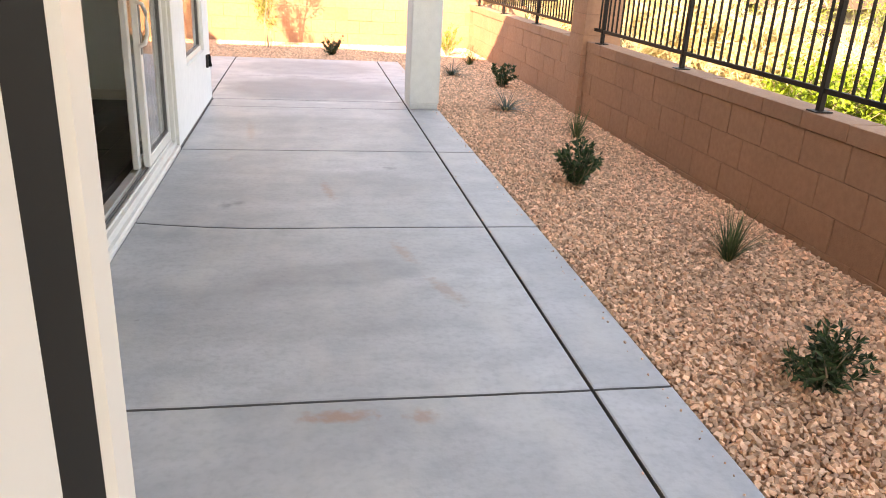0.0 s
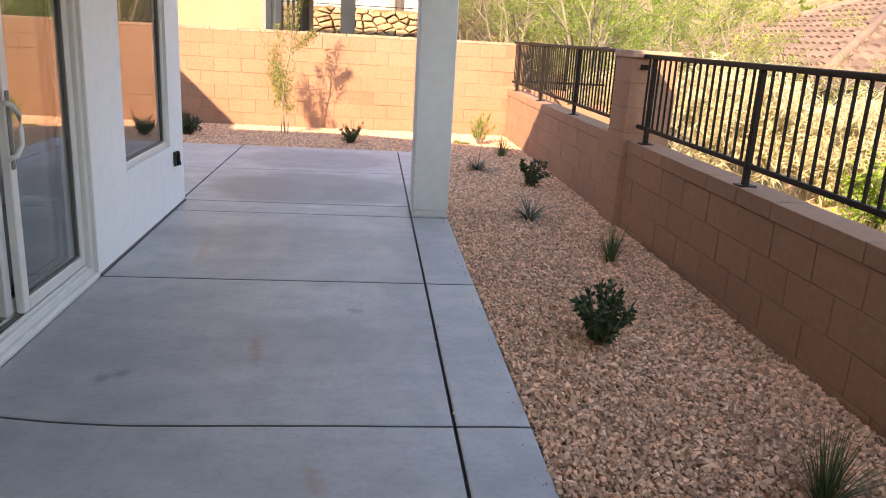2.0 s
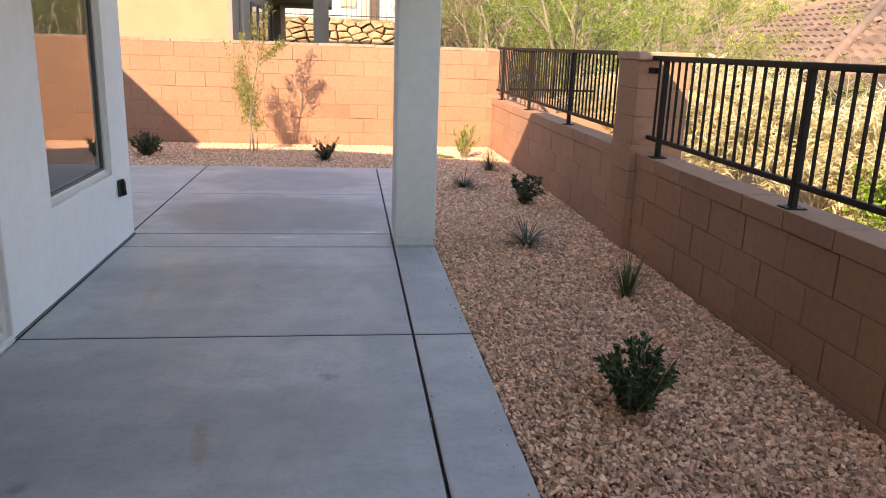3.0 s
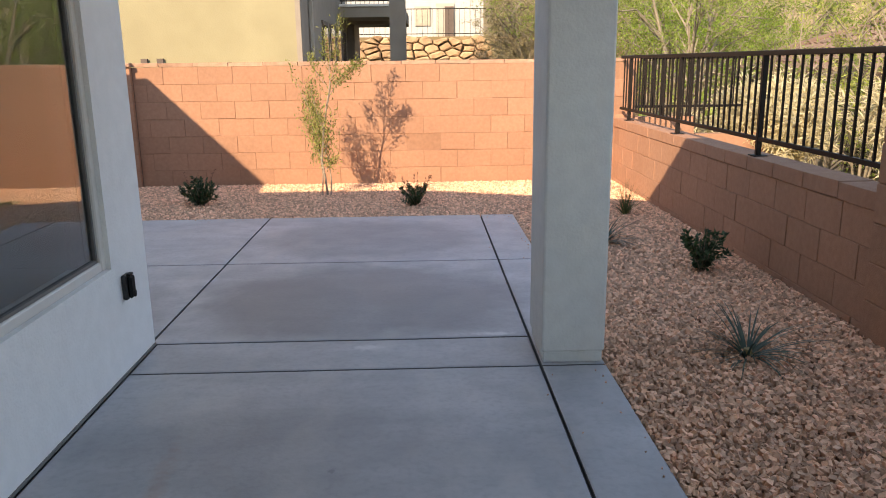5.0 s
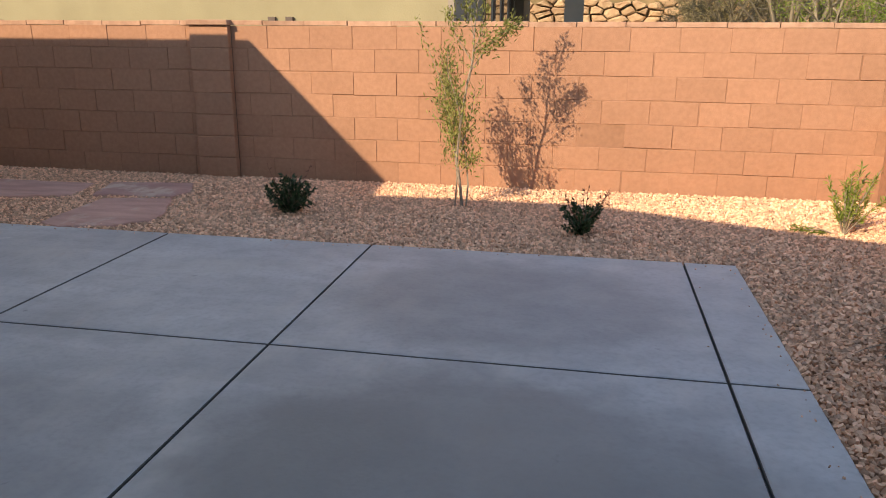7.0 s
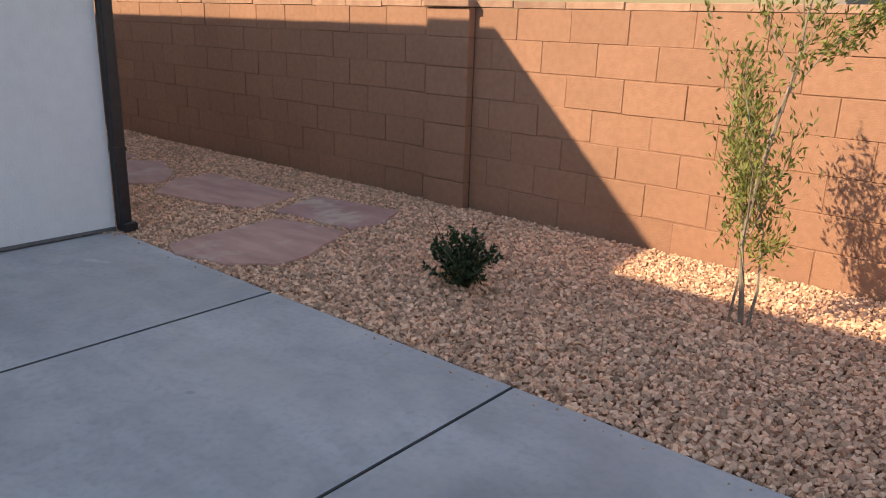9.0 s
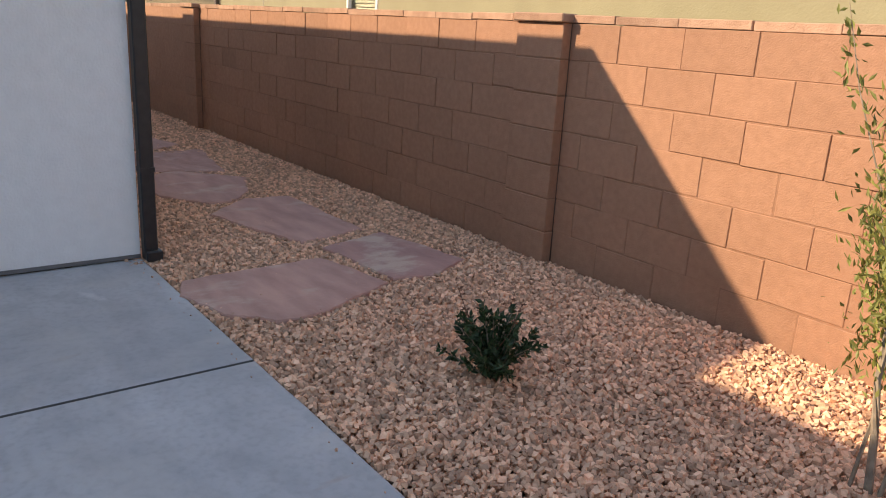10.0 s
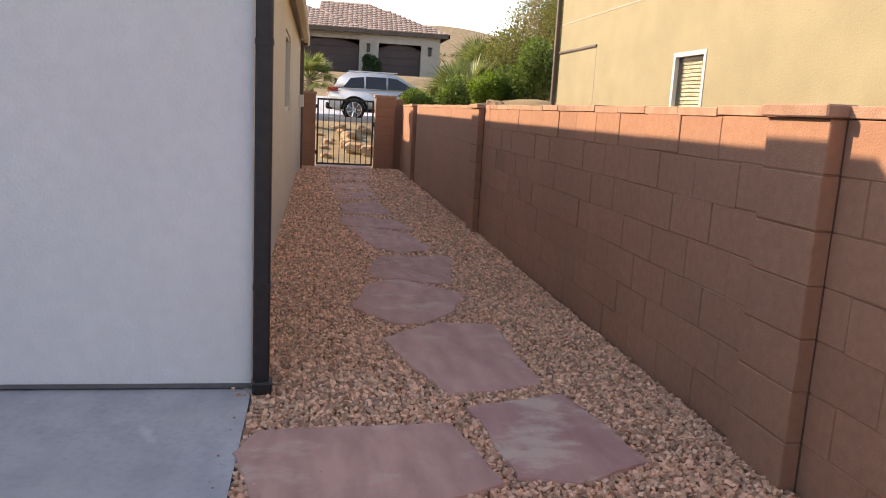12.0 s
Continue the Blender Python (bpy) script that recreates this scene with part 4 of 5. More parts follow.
def spurge(x, y, seed):
    """Upright stems clothed in narrow light-green leaves."""
    r = np.random.default_rng(seed)
    s = thing("spurge", "light green bushy spurge by the garden wall", "plant", (x, y, -0.02))
    bm = bmesh.new()
    pts, dirs = [], []
    for k in range(20):
        a, h = r.uniform(0, 6.28), r.uniform(0.2, 0.5)
        reach = r.uniform(0.05, 0.26)
        if k < 3:
            a, h, reach = 2.8 + 0.3 * k, r.uniform(0.02, 0.1), 0.35
        tip = Vector((math.cos(a) * reach, math.sin(a) * reach, h))
        tube(bm, [(0, 0, 0), tip * 0.5 + Vector((0, 0, 0.02)), tip], [0.005, 0.004, 0.002], 4)
        for i in range(80):
            t = r.uniform(0.3, 1.0)
            pts.append((tip * t)[:])
            dirs.append(np.array(tip[:]) / max(tip.length, 0.01) * 0.8 + r.normal(0, 0.6, 3))
    part("stems", bm, BARK, s, kind="stuff")
    v, f = leaves(r, np.array(pts), np.array(dirs), 0.05, 0.008, 0.1)
    soup("foliage", v, f, LEAF_FRESH, s)


spurge(2.82, 12.88, 51)


def young_tree():
    r = np.random.default_rng(61)
    s = thing("young_tree", "slender young tree with narrow olive leaves", "tree", (0.01, 13.19, -0.02))
    bm = bmesh.new()
    main = [(0.02, 0, 0), (0.0, 0.0, 0.2), (-0.03, 0, 0.4), (0.0, 0, 0.7), (0.05, 0.0, 1.0), (0.09, 0, 1.18), (0.10, 0, 1.4), (0.14, 0.02, 1.78)]
    tube(bm, main, [0.014, 0.012, 0.011, 0.01, 0.009, 0.008, 0.005, 0.002], 6)
    part("trunk", bm, BARK, s)
    bm = bmesh.new()
    pts, dirs = [], []

    def limb(path, rad, n, t0=0.25, spread=0.06):
        tube(bm, path, list(np.linspace(rad, 0.0012, len(path))), 5)
        P = [Vector(p) for p in path]
        for i in range(int(n * 2.0)):
            t = r.uniform(t0, 1.0) * (len(P) - 1)
            k = min(int(t), len(P) - 2)
            pts.append((P[k].lerp(P[k + 1], t - k) + Vector(r.normal(0, spread * 0.62, 3)))[:])
            dirs.append(np.array((P[k + 1] - P[k]).normalized()[:]) * 0.9 + r.normal(0, 0.65, 3) + np.array([0, 0, 0.15]))

    limb([(0.05, 0, 0), (0.06, 0.04, 0.18), (0.03, 0.10, 0.42), (-0.05, 0.16, 0.66), (-0.13, 0.2, 0.95), (-0.16, 0.22, 1.15)], 0.009, 260, 0.35, 0.09)
    limb([(-0.04, 0, 0), (-0.03, 0.04, 0.25), (-0.06, 0.08, 0.45), (-0.12, 0.12, 0.7), (-0.2, 0.15, 0.92)], 0.008, 220, 0.4, 0.09)
    limb([(-0.03, 0, 0.4), (-0.1, 0.15, 0.6), (-0.17, 0.26, 0.85), (-0.2, 0.32, 1.05)], 0.006, 190, 0.1, 0.08)
    limb([(0.0, 0, 0.7), (-0.04, -0.04, 0.9), (-0.1, -0.05, 1.1), (-0.1, -0.04, 1.25)], 0.006, 150, 0.1, 0.08)
    limb([(0.0, 0, 0.3), (0.07, 0.03, 0.36), (0.12, 0.04, 0.42)], 0.004, 60, 0.2, 0.06)
    limb([(0.02, 0, 0.55), (-0.02, 0.06, 0.62), (-0.09, 0.1, 0.7)], 0.004, 80, 0.2, 0.07)
    limb([(0.07, 0, 1.08), (0.18, 0.03, 1.25), (0.32, 0.05, 1.38), (0.42, 0.06, 1.45)], 0.005, 210, 0.3, 0.06)
    limb([(0.09, 0, 1.15), (-0.05, 0, 1.36), (-0.1, 0.0, 1.55)], 0.005, 70, 0.3, 0.05)
    limb([(0.09, 0, 1.2), (0.16, 0.02, 1.42), (0.2, 0.02, 1.72), (0.24, 0.0, 1.95)], 0.004, 110, 0.25, 0.05)
    limb([(0.1, 0, 1.3), (0.06, 0, 1.55), (0.08, 0, 1.8)], 0.004, 90, 0.2, 0.05)
    limb([(-0.13, 0, 0.95), (-0.26, 0, 1.25), (-0.34, 0, 1.5)], 0.003, 26, 0.3, 0.03)
    limb([(0.0, 0, 0.45), (0.05, 0.14, 0.7), (0.08, 0.24, 0.95)], 0.005, 70, 0.25, 0.08)
    limb([(-0.02, 0, 0.5), (0.02, -0.14, 0.75), (0.0, -0.25, 0.95)], 0.005, 70, 0.25, 0.08)
    limb([(0.06, 0, 1.0), (0.12, -0.12, 1.2), (0.2, -0.22, 1.4)], 0.004, 50, 0.3, 0.06)
    part("branchwork", bm, BARK, s)
    v, f = leaves(r, np.array(pts), np.array(dirs), 0.041, 0.0135, 0.2)
    soup("crown", v, f, LEAF_OLIVE, s)


young_tree()


# ---- beyond the garden wall: ochre house ----
YH = 17.34
ochre = thing("ochre_house", "ochre stucco house behind the garden wall", "house", (0, 0, 0))
bm = boxes((-16.15, -10.62, YH, YH + 0.25, -0.2, 6.0), (-9.66, -0.82, YH, YH + 0.25, -0.2, 6.0), (-10.62, -9.66, YH, YH + 0.25, -0.2, 0.9), (-10.62, -9.66, YH, YH + 0.25, 2.36, 6.0))
part("wall", bm, YELLOW, ochre)
part("side_wall", boxes((-1.07, -0.82, YH + 0.25, 25.6, -0.2, 6.0), (-16.15, -15.9, YH + 0.25, 27, -0.2, 6.0), (-15.9, -1.07, 26.8, 27, -0.2, 6.0)), TAUPE, ochre, "taupe stucco side wall in shade")
part("roof", boxes((-16.6, -0.4, YH - 0.4, 27.4, 6.0, 6.2)), TILE_TAN, ochre)
w = part("window", boxes((-10.62, -10.56, YH - 0.012, YH + 0.05, 0.9, 2.36), (-9.72, -9.66, YH - 0.012, YH + 0.05, 0.9, 2.36), (-10.56, -9.72, YH - 0.012, YH + 0.05, 0.9, 0.96), (-10.56, -9.72, YH - 0.012, YH + 0.05, 2.3, 2.36)), VINYL, ochre)
part("pane", boxes((-10.56, -9.72, YH + 0.06, YH + 0.066, 0.96, 2.3)), GLASS, w).visible_shadow = False
for i in range(24):
    part("slat", boxes((-10.55, -9.73, YH + 0.1, YH + 0.13, 0.98 + i * 0.055, 1.022 + i * 0.055)), BLIND, w)
part("ledge", boxes((-16.15, -13.9, YH - 0.03, YH, 2.69, 2.73)), FASCIA, ochre)
part("control_joint", boxes((-16.1, -0.9, YH - 0.006, YH, 3.28, 3.3), (-13.94, -13.92, YH - 0.006, YH, 0, 2.69)), TAN, ochre)
part("downspout", box(bmesh.new(), -16.3, -16.2, YH - 0.1, YH - 0.01, 0, 6.0, bevel=0.01), FASCIA, ochre)
part("corner_trim", boxes((-0.86, -0.78, YH - 0.02, YH + 0.26, -0.2, 6.0)), TAUPE, ochre)
part("side_spout", box(bmesh.new(), -0.81, -0.74, 18.5, 18.57, 0, 6.0, bevel=0.01), TAN, ochre)
for y in (20.3, 21.6, 22.9, 24.2):
    sw = part("side_window", boxes((-0.85, -0.79, y, y + 0.8, 0.9, 2.25)), FASCIA, ochre)
    part("pane", boxes((-0.8, -0.782, y + 0.08, y + 0.72, 0.98, 2.17)), CARGLASS, sw)
for x0, x1 in ((-3.32, -3.22), (-3.07, -2.97)):
    part("vent", boxes((x0, x1, YH - 0.05, YH, 1.42, 1.53)), FASCIA, ochre)
part("portal", boxes((-0.82, 0.76, 23.9, 25.6, 2.5, 2.74), (0.37, 0.76, 23.9, 24.4, -0.2, 2.5), (0.37, 0.76, 23.9, 24.4, 2.74, 6.0), (-0.82, 0.79, 25.6, 27.5, 2.42, 2.7)), TAUPE, ochre)
part("portal_post", boxes((-0.82, -0.63, 27.2, 27.5, -0.2, 2.42), (-0.82, -0.62, 25.6, 27.2, -0.2, 2.42)), FASCIA, ochre)
part("balcony_floor", boxes((-0.82, 0.368, 23.84, 25.6, 2.742, 2.8)), VINYL, ochre)
part("balcony_rail", boxes((-0.8, 0.368, 23.85, 23.89, 3.7, 3.74), (-0.8, 0.368, 23.85, 23.89, 2.86, 2.89), *[(-0.76 + i * 0.11, -0.745 + i * 0.11, 23.86, 23.875, 2.8, 3.7) for i in range(11)]), IRON, ochre)


# ---- stone retaining wall and white house ----
def boulder(r, centre, radii, sub=2, rough=0.16, square=0.45):
    bm = bmesh.new()
    bmesh.ops.create_icosphere(bm, subdivisions=sub, radius=1.0)
    o = Vector(r.uniform(-50, 50, 3))
    for v in bm.verts:
        k = max(abs(c) for c in v.co)
        v.co = v.co.lerp(v.co / k, square)
        v.co *= 1 + rough * noise.noise(v.co * 1.4 + o) * 2 + rough * 0.5 * noise.noise(v.co * 3.1 + o)
        v.co = Vector((v.co.x * radii[0], v.co.y * radii[1], v.co.z * radii[2])) + Vector(centre)
    return bm


ret = thing("stone_wall", "golden sandstone boulder retaining wall", "retaining wall", kind="structure")
part("core", boxes((-6, 10, 34.3, 35.5, -0.3, 2.37)), SOIL, ret)
r = np.random.default_rng(71)
seeds = [(-4.0 + 0.5 * i + (0.25 if j % 2 else 0) + r.uniform(-0.22, 0.22), 0.08 + 0.235 * j + r.uniform(-0.1, 0.1)) for j in range(11) for i in range(26) if 0.235 * j < 2.35]


def fitted_stone(k):
    """One stone of the wall: the ground nearer to its seed than to any other, with a narrow joint and a rounded face."""
    cx, cz = seeds[k]
    top = min(0.9, 2.42 - cz)
    if top < 0.05:
        return None
    poly = [(-0.9, -0.9), (0.9, -0.9), (0.9, top), (-0.9, top)]
    for m, (ox, oz) in enumerate(seeds):
        dx, dz = ox - cx, oz - cz
        if m == k or dx * dx + dz * dz > 4:
            continue
        # joints lie across the shorter way, so that stones stay wider than high
        half = (dx * dx + 3.0 * dz * dz) / 2 - 0.012
        out = []
        for (ax, az), (bx, bz) in zip(poly, poly[1:] + poly[:1]):
            da, db = ax * dx + 3.0 * az * dz - half, bx * dx + 3.0 * bz * dz - half
            if da <= 0:
                out.append((ax, az))
            if da * db < 0:
                s = da / (da - db)
                out.append((ax + (bx - ax) * s, az + (bz - az) * s))
        poly = out
        if len(poly) < 3:
            return None
    bm = bmesh.new()
    fine = []
    for (ax, az), (bx, bz) in zip(poly, poly[1:] + poly[:1]):
        n = max(1, int(math.hypot(bx - ax, bz - az) / 0.12))
        fine += [(ax + (bx - ax) * i / n, az + (bz - az) * i / n) for i in range(n)]
    proud = r.uniform(-0.06, 0.06)
    rings = []
    for q, depth in ((1.0, 0.3), (1.0, 0.06), (0.94, 0.0), (0.65, -0.03)):
        rings.append([bm.verts.new((cx + x * q + r.normal(0, 0.008), 34.05 + proud + depth + r.normal(0, 0.008), cz + z * q + r.normal(0, 0.008))) for x, z in fine])
    for ra, rb in zip(rings, rings[1:]):
        for i in range(len(fine)):
            bm.faces.new((ra[i], ra[(i + 1) % len(fine)], rb[(i + 1) % len(fine)], rb[i]))
    bm.faces.new(rings[-1])
    bmesh.ops.recalc_face_normals(bm, faces=bm.faces)
    return bm


for k in range(len(seeds)):
    bm = fitted_stone(k)
    if bm:
        part("stone", bm, ROCK, ret)
white = thing("white_house", "white stucco house above the stone wall", "house", (0, 0, 0))
part("wall", boxes((-14, 3.6, 44, 44.3, 1.0, 9.0), (3.6, 4.2, 43.0, 44.3, 1.0, 9.0)), WHITE, white)
part("entry", boxes((1.93, 2.83, 43.9, 43.99, 1.9, 4.25)), TAN, white)
part("door", boxes((2.36, 2.8, 43.85, 43.9, 1.9, 4.1)), FASCIA, white)
w = part("window", boxes((0.88, 1.66, 43.94, 43.99, 3.2, 4.12)), TAN, white)
part("pane", boxes((0.92, 1.25, 43.91, 43.94, 3.25, 4.07)), BLIND, w)
part("pane", boxes((1.29, 1.62, 43.91, 43.94, 3.25, 4.07)), BLIND, w)
wf = thing("yard_fence", "thin iron fence above the stone wall", "fence", (-6, 34.6, 2.368))
part("rail", boxes((0, 16, -0.02, 0.02, 1.0, 1.03), (0, 16, -0.02, 0.02, 0.1, 0.13)), IRON, wf)
part("pickets", boxes(*[(i * 0.2, i * 0.2 + 0.012, -0.008, 0.008, 0.0, 1.01) for i in range(80)]), IRON, wf, kind="stuff")


# ---- the house below, with a clay tile roof ----
def tile_face(origin, along, up, length, rise, inset_a, inset_b, pitch, course, amp):
    """Barrel tiles over one roof slope: rows of waves, each row proud of the next. The slope narrows by the insets at its top."""
    along, up = Vector(along).normalized(), Vector(up).normalized()
    nrm = np.array(along.cross(up)[:])
    A, U, O = np.array(along[:]), np.array(up[:]), np.array(origin)
    vs, fs, k = [], [], 0
    rows = int(rise / course)
    for i in range(rows):
        v0, v1 = i * course, (i + 1) * course + 0.03
        lo, hi = inset_a * v0 / rise, length - inset_b * v0 / rise
        n = int((hi - lo) / pitch)
        for j in range(n):
            t = np.linspace(0, 1, 5)
            u = lo + (j + t) * pitch
            w = amp * np.sin(np.pi * t) ** 0.8
            a = O + np.outer(u, A) + U * v0 + np.outer(w + 0.045, nrm)
            b = O + np.outer(u, A) + U * v1 + np.outer(w + 0.005, nrm)
            c = O + np.outer(u, A) + U * v0 + np.outer(np.zeros(5), nrm)
            vs += [a, b, c]
            for q in range(4):
                fs += [(k + q, k + q + 1, k + 5 + q + 1, k + 5 + q), (k + 10 + q, k + 10 + q + 1, k + q + 1, k + q)]
            k += 15
    return np.concatenate(vs), np.array(fs)


def roof_part(parent, faces, material, name="tiles"):
    vs, fs, k = [], [], 0
    for v, f in faces:
        vs.append(v)
        fs.append(f + k)
        k += len(v)
    return soup(name, np.concatenate(vs), np.concatenate(fs), material, parent, kind="stuff")


lower = thing("lower_house", "tan house below with a clay barrel-tile roof", "house", (9.7, 15.9, 0.0))
LX, LY, LZ, RUN = 14.0, 10.6, 1.12, 5.3
part("wall", boxes((0.5, LX - 0.5, 0.5, LY - 0.5, -2.0, LZ - 0.05)), TAUPE, lower)
bm = bmesh.new()
c = [bm.verts.new(p) for p in ((0, 0, LZ), (LX, 0, LZ), (LX, LY, LZ), (0, LY, LZ), (RUN, RUN, LZ + RUN * 0.4), (LX - RUN, RUN, LZ + RUN * 0.4))]
for q in ((0, 1, 5, 4), (1, 2, 5), (2, 3, 4, 5), (3, 0, 4), (3, 2, 1, 0)):
    bm.faces.new([c[i] for i in q])
part("roof", bm, TILE, lower)
slope = math.hypot(RUN, RUN * 0.4)
roof_part(lower, [tile_face((0, 0, LZ), (1, 0, 0), (0, RUN, RUN * 0.4), LX, slope, RUN, RUN, 0.3, 0.4, 0.07),
                  tile_face((0, LY, LZ), (0, -1, 0), (RUN, 0, RUN * 0.4), LY, slope, RUN, RUN, 0.3, 0.4, 0.07)], TILE)
part("fascia", boxes((-0.02, LX, -0.03, 0.0, LZ - 0.2, LZ), (-0.03, 0.0, 0.0, LY, LZ - 0.2, LZ)), FASCIA, lower)
hip = bmesh.new()
tube(hip, [(0, 0, LZ + 0.06), (RUN, RUN, LZ + RUN * 0.4 + 0.09)], [0.11, 0.11], 8)
tube(hip, [(0, LY, LZ + 0.06), (RUN, RUN, LZ + RUN * 0.4 + 0.09)], [0.11, 0.11], 8)
part("hip_cap", hip, TILE, lower, smooth=True)
for y0, y1 in ((1.2, 2.3), (3.6, 5.0), (7.0, 8.2)):
    lw = part("window", boxes((0.42, 0.5, y0, y1, -0.9, 0.45)), FASCIA, lower)
    part("pane", boxes((0.41, 0.42, y0 + 0.08, y1 - 0.08, -0.82, 0.37)), CARGLASS, lw)
for x0, x1 in ((1.2, 2.6), (4.4, 6.0)):
    lw = part("window", boxes((x0, x1, 0.42, 0.5, -0.9, 0.45)), FASCIA, lower)
    part("pane", boxes((x0 + 0.08, x1 - 0.08, 0.41, 0.42, -0.82, 0.37)), CARGLASS, lw)


# ---- wild trees and brush on the bank ----
def wild_tree(x, y, h, spread, seed, leaf_mat, n_leaf, bark=BARK_PALE, leaf=0.09, width=0.035, stems=4, label="tall pale-stemmed wild tree with sparse spring leaves", name="wild_tree", thick=1.0):
    r = np.random.default_rng(seed)
    z0 = float(height(np.array([x]), np.array([y]))[0]) - 0.05
    s = thing(name, label, "tree", (x, y, z0), group="wild trees")
    bt, bl = bmesh.new(), bmesh.new()
    pts, dirs, twigs = [], [], []
    for k in range(stems):
        a = 2 * math.pi * k / stems + r.uniform(-0.6, 0.6)
        lean = spread * r.uniform(0.1, 0.45)
        hh = h * r.uniform(0.75, 1.0)
        path = [Vector((math.cos(a) * lean * t ** 1.4, math.sin(a) * lean * t ** 1.4, hh * t)) + Vector((*r.normal(0, 0.02 * h * t, 2), 0)) for t in np.linspace(0, 1, 7)]
        rad = 0.017 * h * thick * r.uniform(0.7, 1.1)
        tube(bt, path, list(np.linspace(rad, 0.006, 7)), 6)
        for j in range(9):
            t = r.uniform(0.25, 0.95) * 6
            i = min(int(t), 5)
            p = path[i].lerp(path[i + 1], t - i)
            b = a + r.normal(0, 1.1)
            ln = spread * r.uniform(0.25, 0.6) * (1.15 - t / 8)
            q = [p, p + Vector((math.cos(b) * ln * 0.5, math.sin(b) * ln * 0.5, ln * 0.45)), p + Vector((math.cos(b) * ln, math.sin(b) * ln, ln * r.uniform(0.3, 0.95)))]
            tube(bl, q, [rad * 0.42, rad * 0.25, 0.004], 4)
            for m in range(5):
                c = q[1].lerp(q[2], r.uniform(0, 1))
                e = c + Vector(r.normal(0, ln * 0.28, 3)) + Vector((0, 0, ln * 0.1))
                tube(bl, [c, e], [0.006, 0.003], 3)
                twigs.append((c, e))
    for i in range(n_leaf):
        c, e = twigs[r.integers(len(twigs))]
        pts.append((c.lerp(e, r.uniform(0.1, 1.15)) + Vector(r.normal(0, 0.05 * spread * 0.5, 3)))[:])
        dirs.append(r.normal(size=3) + np.array([0, 0, -0.2]))
    part("trunk", bt, bark, s)
    part("branchwork", bl, bark, s)
    v, f = leaves(r, np.array(pts), np.array(dirs), leaf, width)
    soup("crown", v, f, leaf_mat, s)
    return s


WILD = [  # x, y, height, spread, leaf material, leaves, leaf size
    (6.2, 19.5, 4.6, 3.6, LEAF_FRESH, 6500, 0.065), (7.4, 17.2, 3.4, 2.4, LEAF_FRESH, 3200, 0.06), (7.9, 24.0, 5.2, 4.2, LEAF_BRIGHT, 7500, 0.075),
    (5.2, 25.0, 4.8, 4.4, LEAF_FRESH, 9000, 0.075), (9.0, 31.0, 6.5, 5.5, LEAF_BRIGHT, 8000, 0.1), (13.5, 35.0, 7.0, 6.0, LEAF_FRESH, 8000, 0.1),
    (7.0, 13.6, 2.6, 2.0, LEAF_FRESH, 2000, 0.05), (18.0, 40.0, 8.0, 7.0, LEAF_FRESH, 8000, 0.12), (26.0, 32.0, 8.0, 7.0, LEAF_BRIGHT, 7000, 0.13),
    (5.0, 21.5, 3.6, 3.0, LEAF_FRESH, 4500, 0.06), (8.6, 28.0, 5.0, 4.0, LEAF_FRESH, 6000, 0.085)]
for k, (x, y, h, sp, m, n, lf) in enumerate(WILD):
    wild_tree(x, y, h, sp, 81 + k, m, n, leaf=lf, width=lf * 0.42)
for k, (x, y, h, sp, n) in enumerate(((10.4, 9.4, 2.9, 3.0, 9000), (12.6, 7.2, 3.2, 3.4, 9000), (8.9, 7.0, 1.5, 2.2, 7000), (7.6, 9.9, 1.2, 1.8, 6000))):
    wild_tree(x, y, h, sp, 181 + k, LEAF_BRIGHT, n, leaf=0.08, width=0.045, stems=7, label="bright green broad shrub on the bank", name="bank_shrub")
for k, (x, y, h, sp, n, lf) in enumerate(((4.6, 29.5, 4.4, 3.6, 16000, 0.06), (6.5, 37.0, 6.5, 6.0, 14000, 0.09), (4.0, 31.5, 3.4, 2.6, 14000, 0.06), (6.6, 31.5, 5.2, 4.4, 12000, 0.07))):
    wild_tree(x, y, h, sp, 191 + k, LEAF_DRY, n, bark=BARK_PALE, leaf=lf, width=lf * 0.4, stems=8, label="grey-tan bare brush tree", name="brush_tree")


for k, (x, y, h, sp, n, m) in enumerate(((8.3, 14.2, 2.6, 2.0, 2600, LEAF_DRY), (8.9, 16.8, 2.4, 2.2, 3200, LEAF_FRESH), (8.7, 19.0, 2.8, 2.4, 3600, LEAF_DRY),
                                          (11.2, 13.2, 3.4, 2.6, 3600, LEAF_FRESH), (13.4, 12.6, 3.8, 3.0, 4200, LEAF_FRESH), (9.6, 12.0, 2.2, 2.0, 3200, LEAF_BRIGHT))):
    wild_tree(x, y, h, sp, 201 + k, m, n, leaf=0.06, width=0.024, stems=7, label="thin brush with fine twigs on the bank", name="brush_tree")
for k, (x, y, h, sp, n) in enumerate(((6.1, 11.9, 1.7, 1.7, 13000), (6.9, 11.0, 1.7, 1.6, 12000), (5.6, 14.6, 1.5, 1.6, 12000), (7.9, 10.6, 1.6, 1.6, 10000))):
    wild_tree(x, y, h, sp, 221 + k, LEAF_STRAW, n, bark=BARK_STRAW, leaf=0.15, width=0.022, stems=9, label="pale straw-coloured dry brush on the bank", name="dry_brush", thick=0.4)
for k, (x, y, h, sp, n) in enumerate(((8.6, 13.2, 3.6, 2.2, 2600), (7.3, 15.4, 4.0, 2.4, 4200))):
    wild_tree(x, y, h, sp, 231 + k, LEAF_WILLOW, n, bark=BARK_PALE, leaf=0.10, width=0.018, stems=4, label="thin willow-like tree with yellow-green streaming leaves", name="willow", thick=0.4)


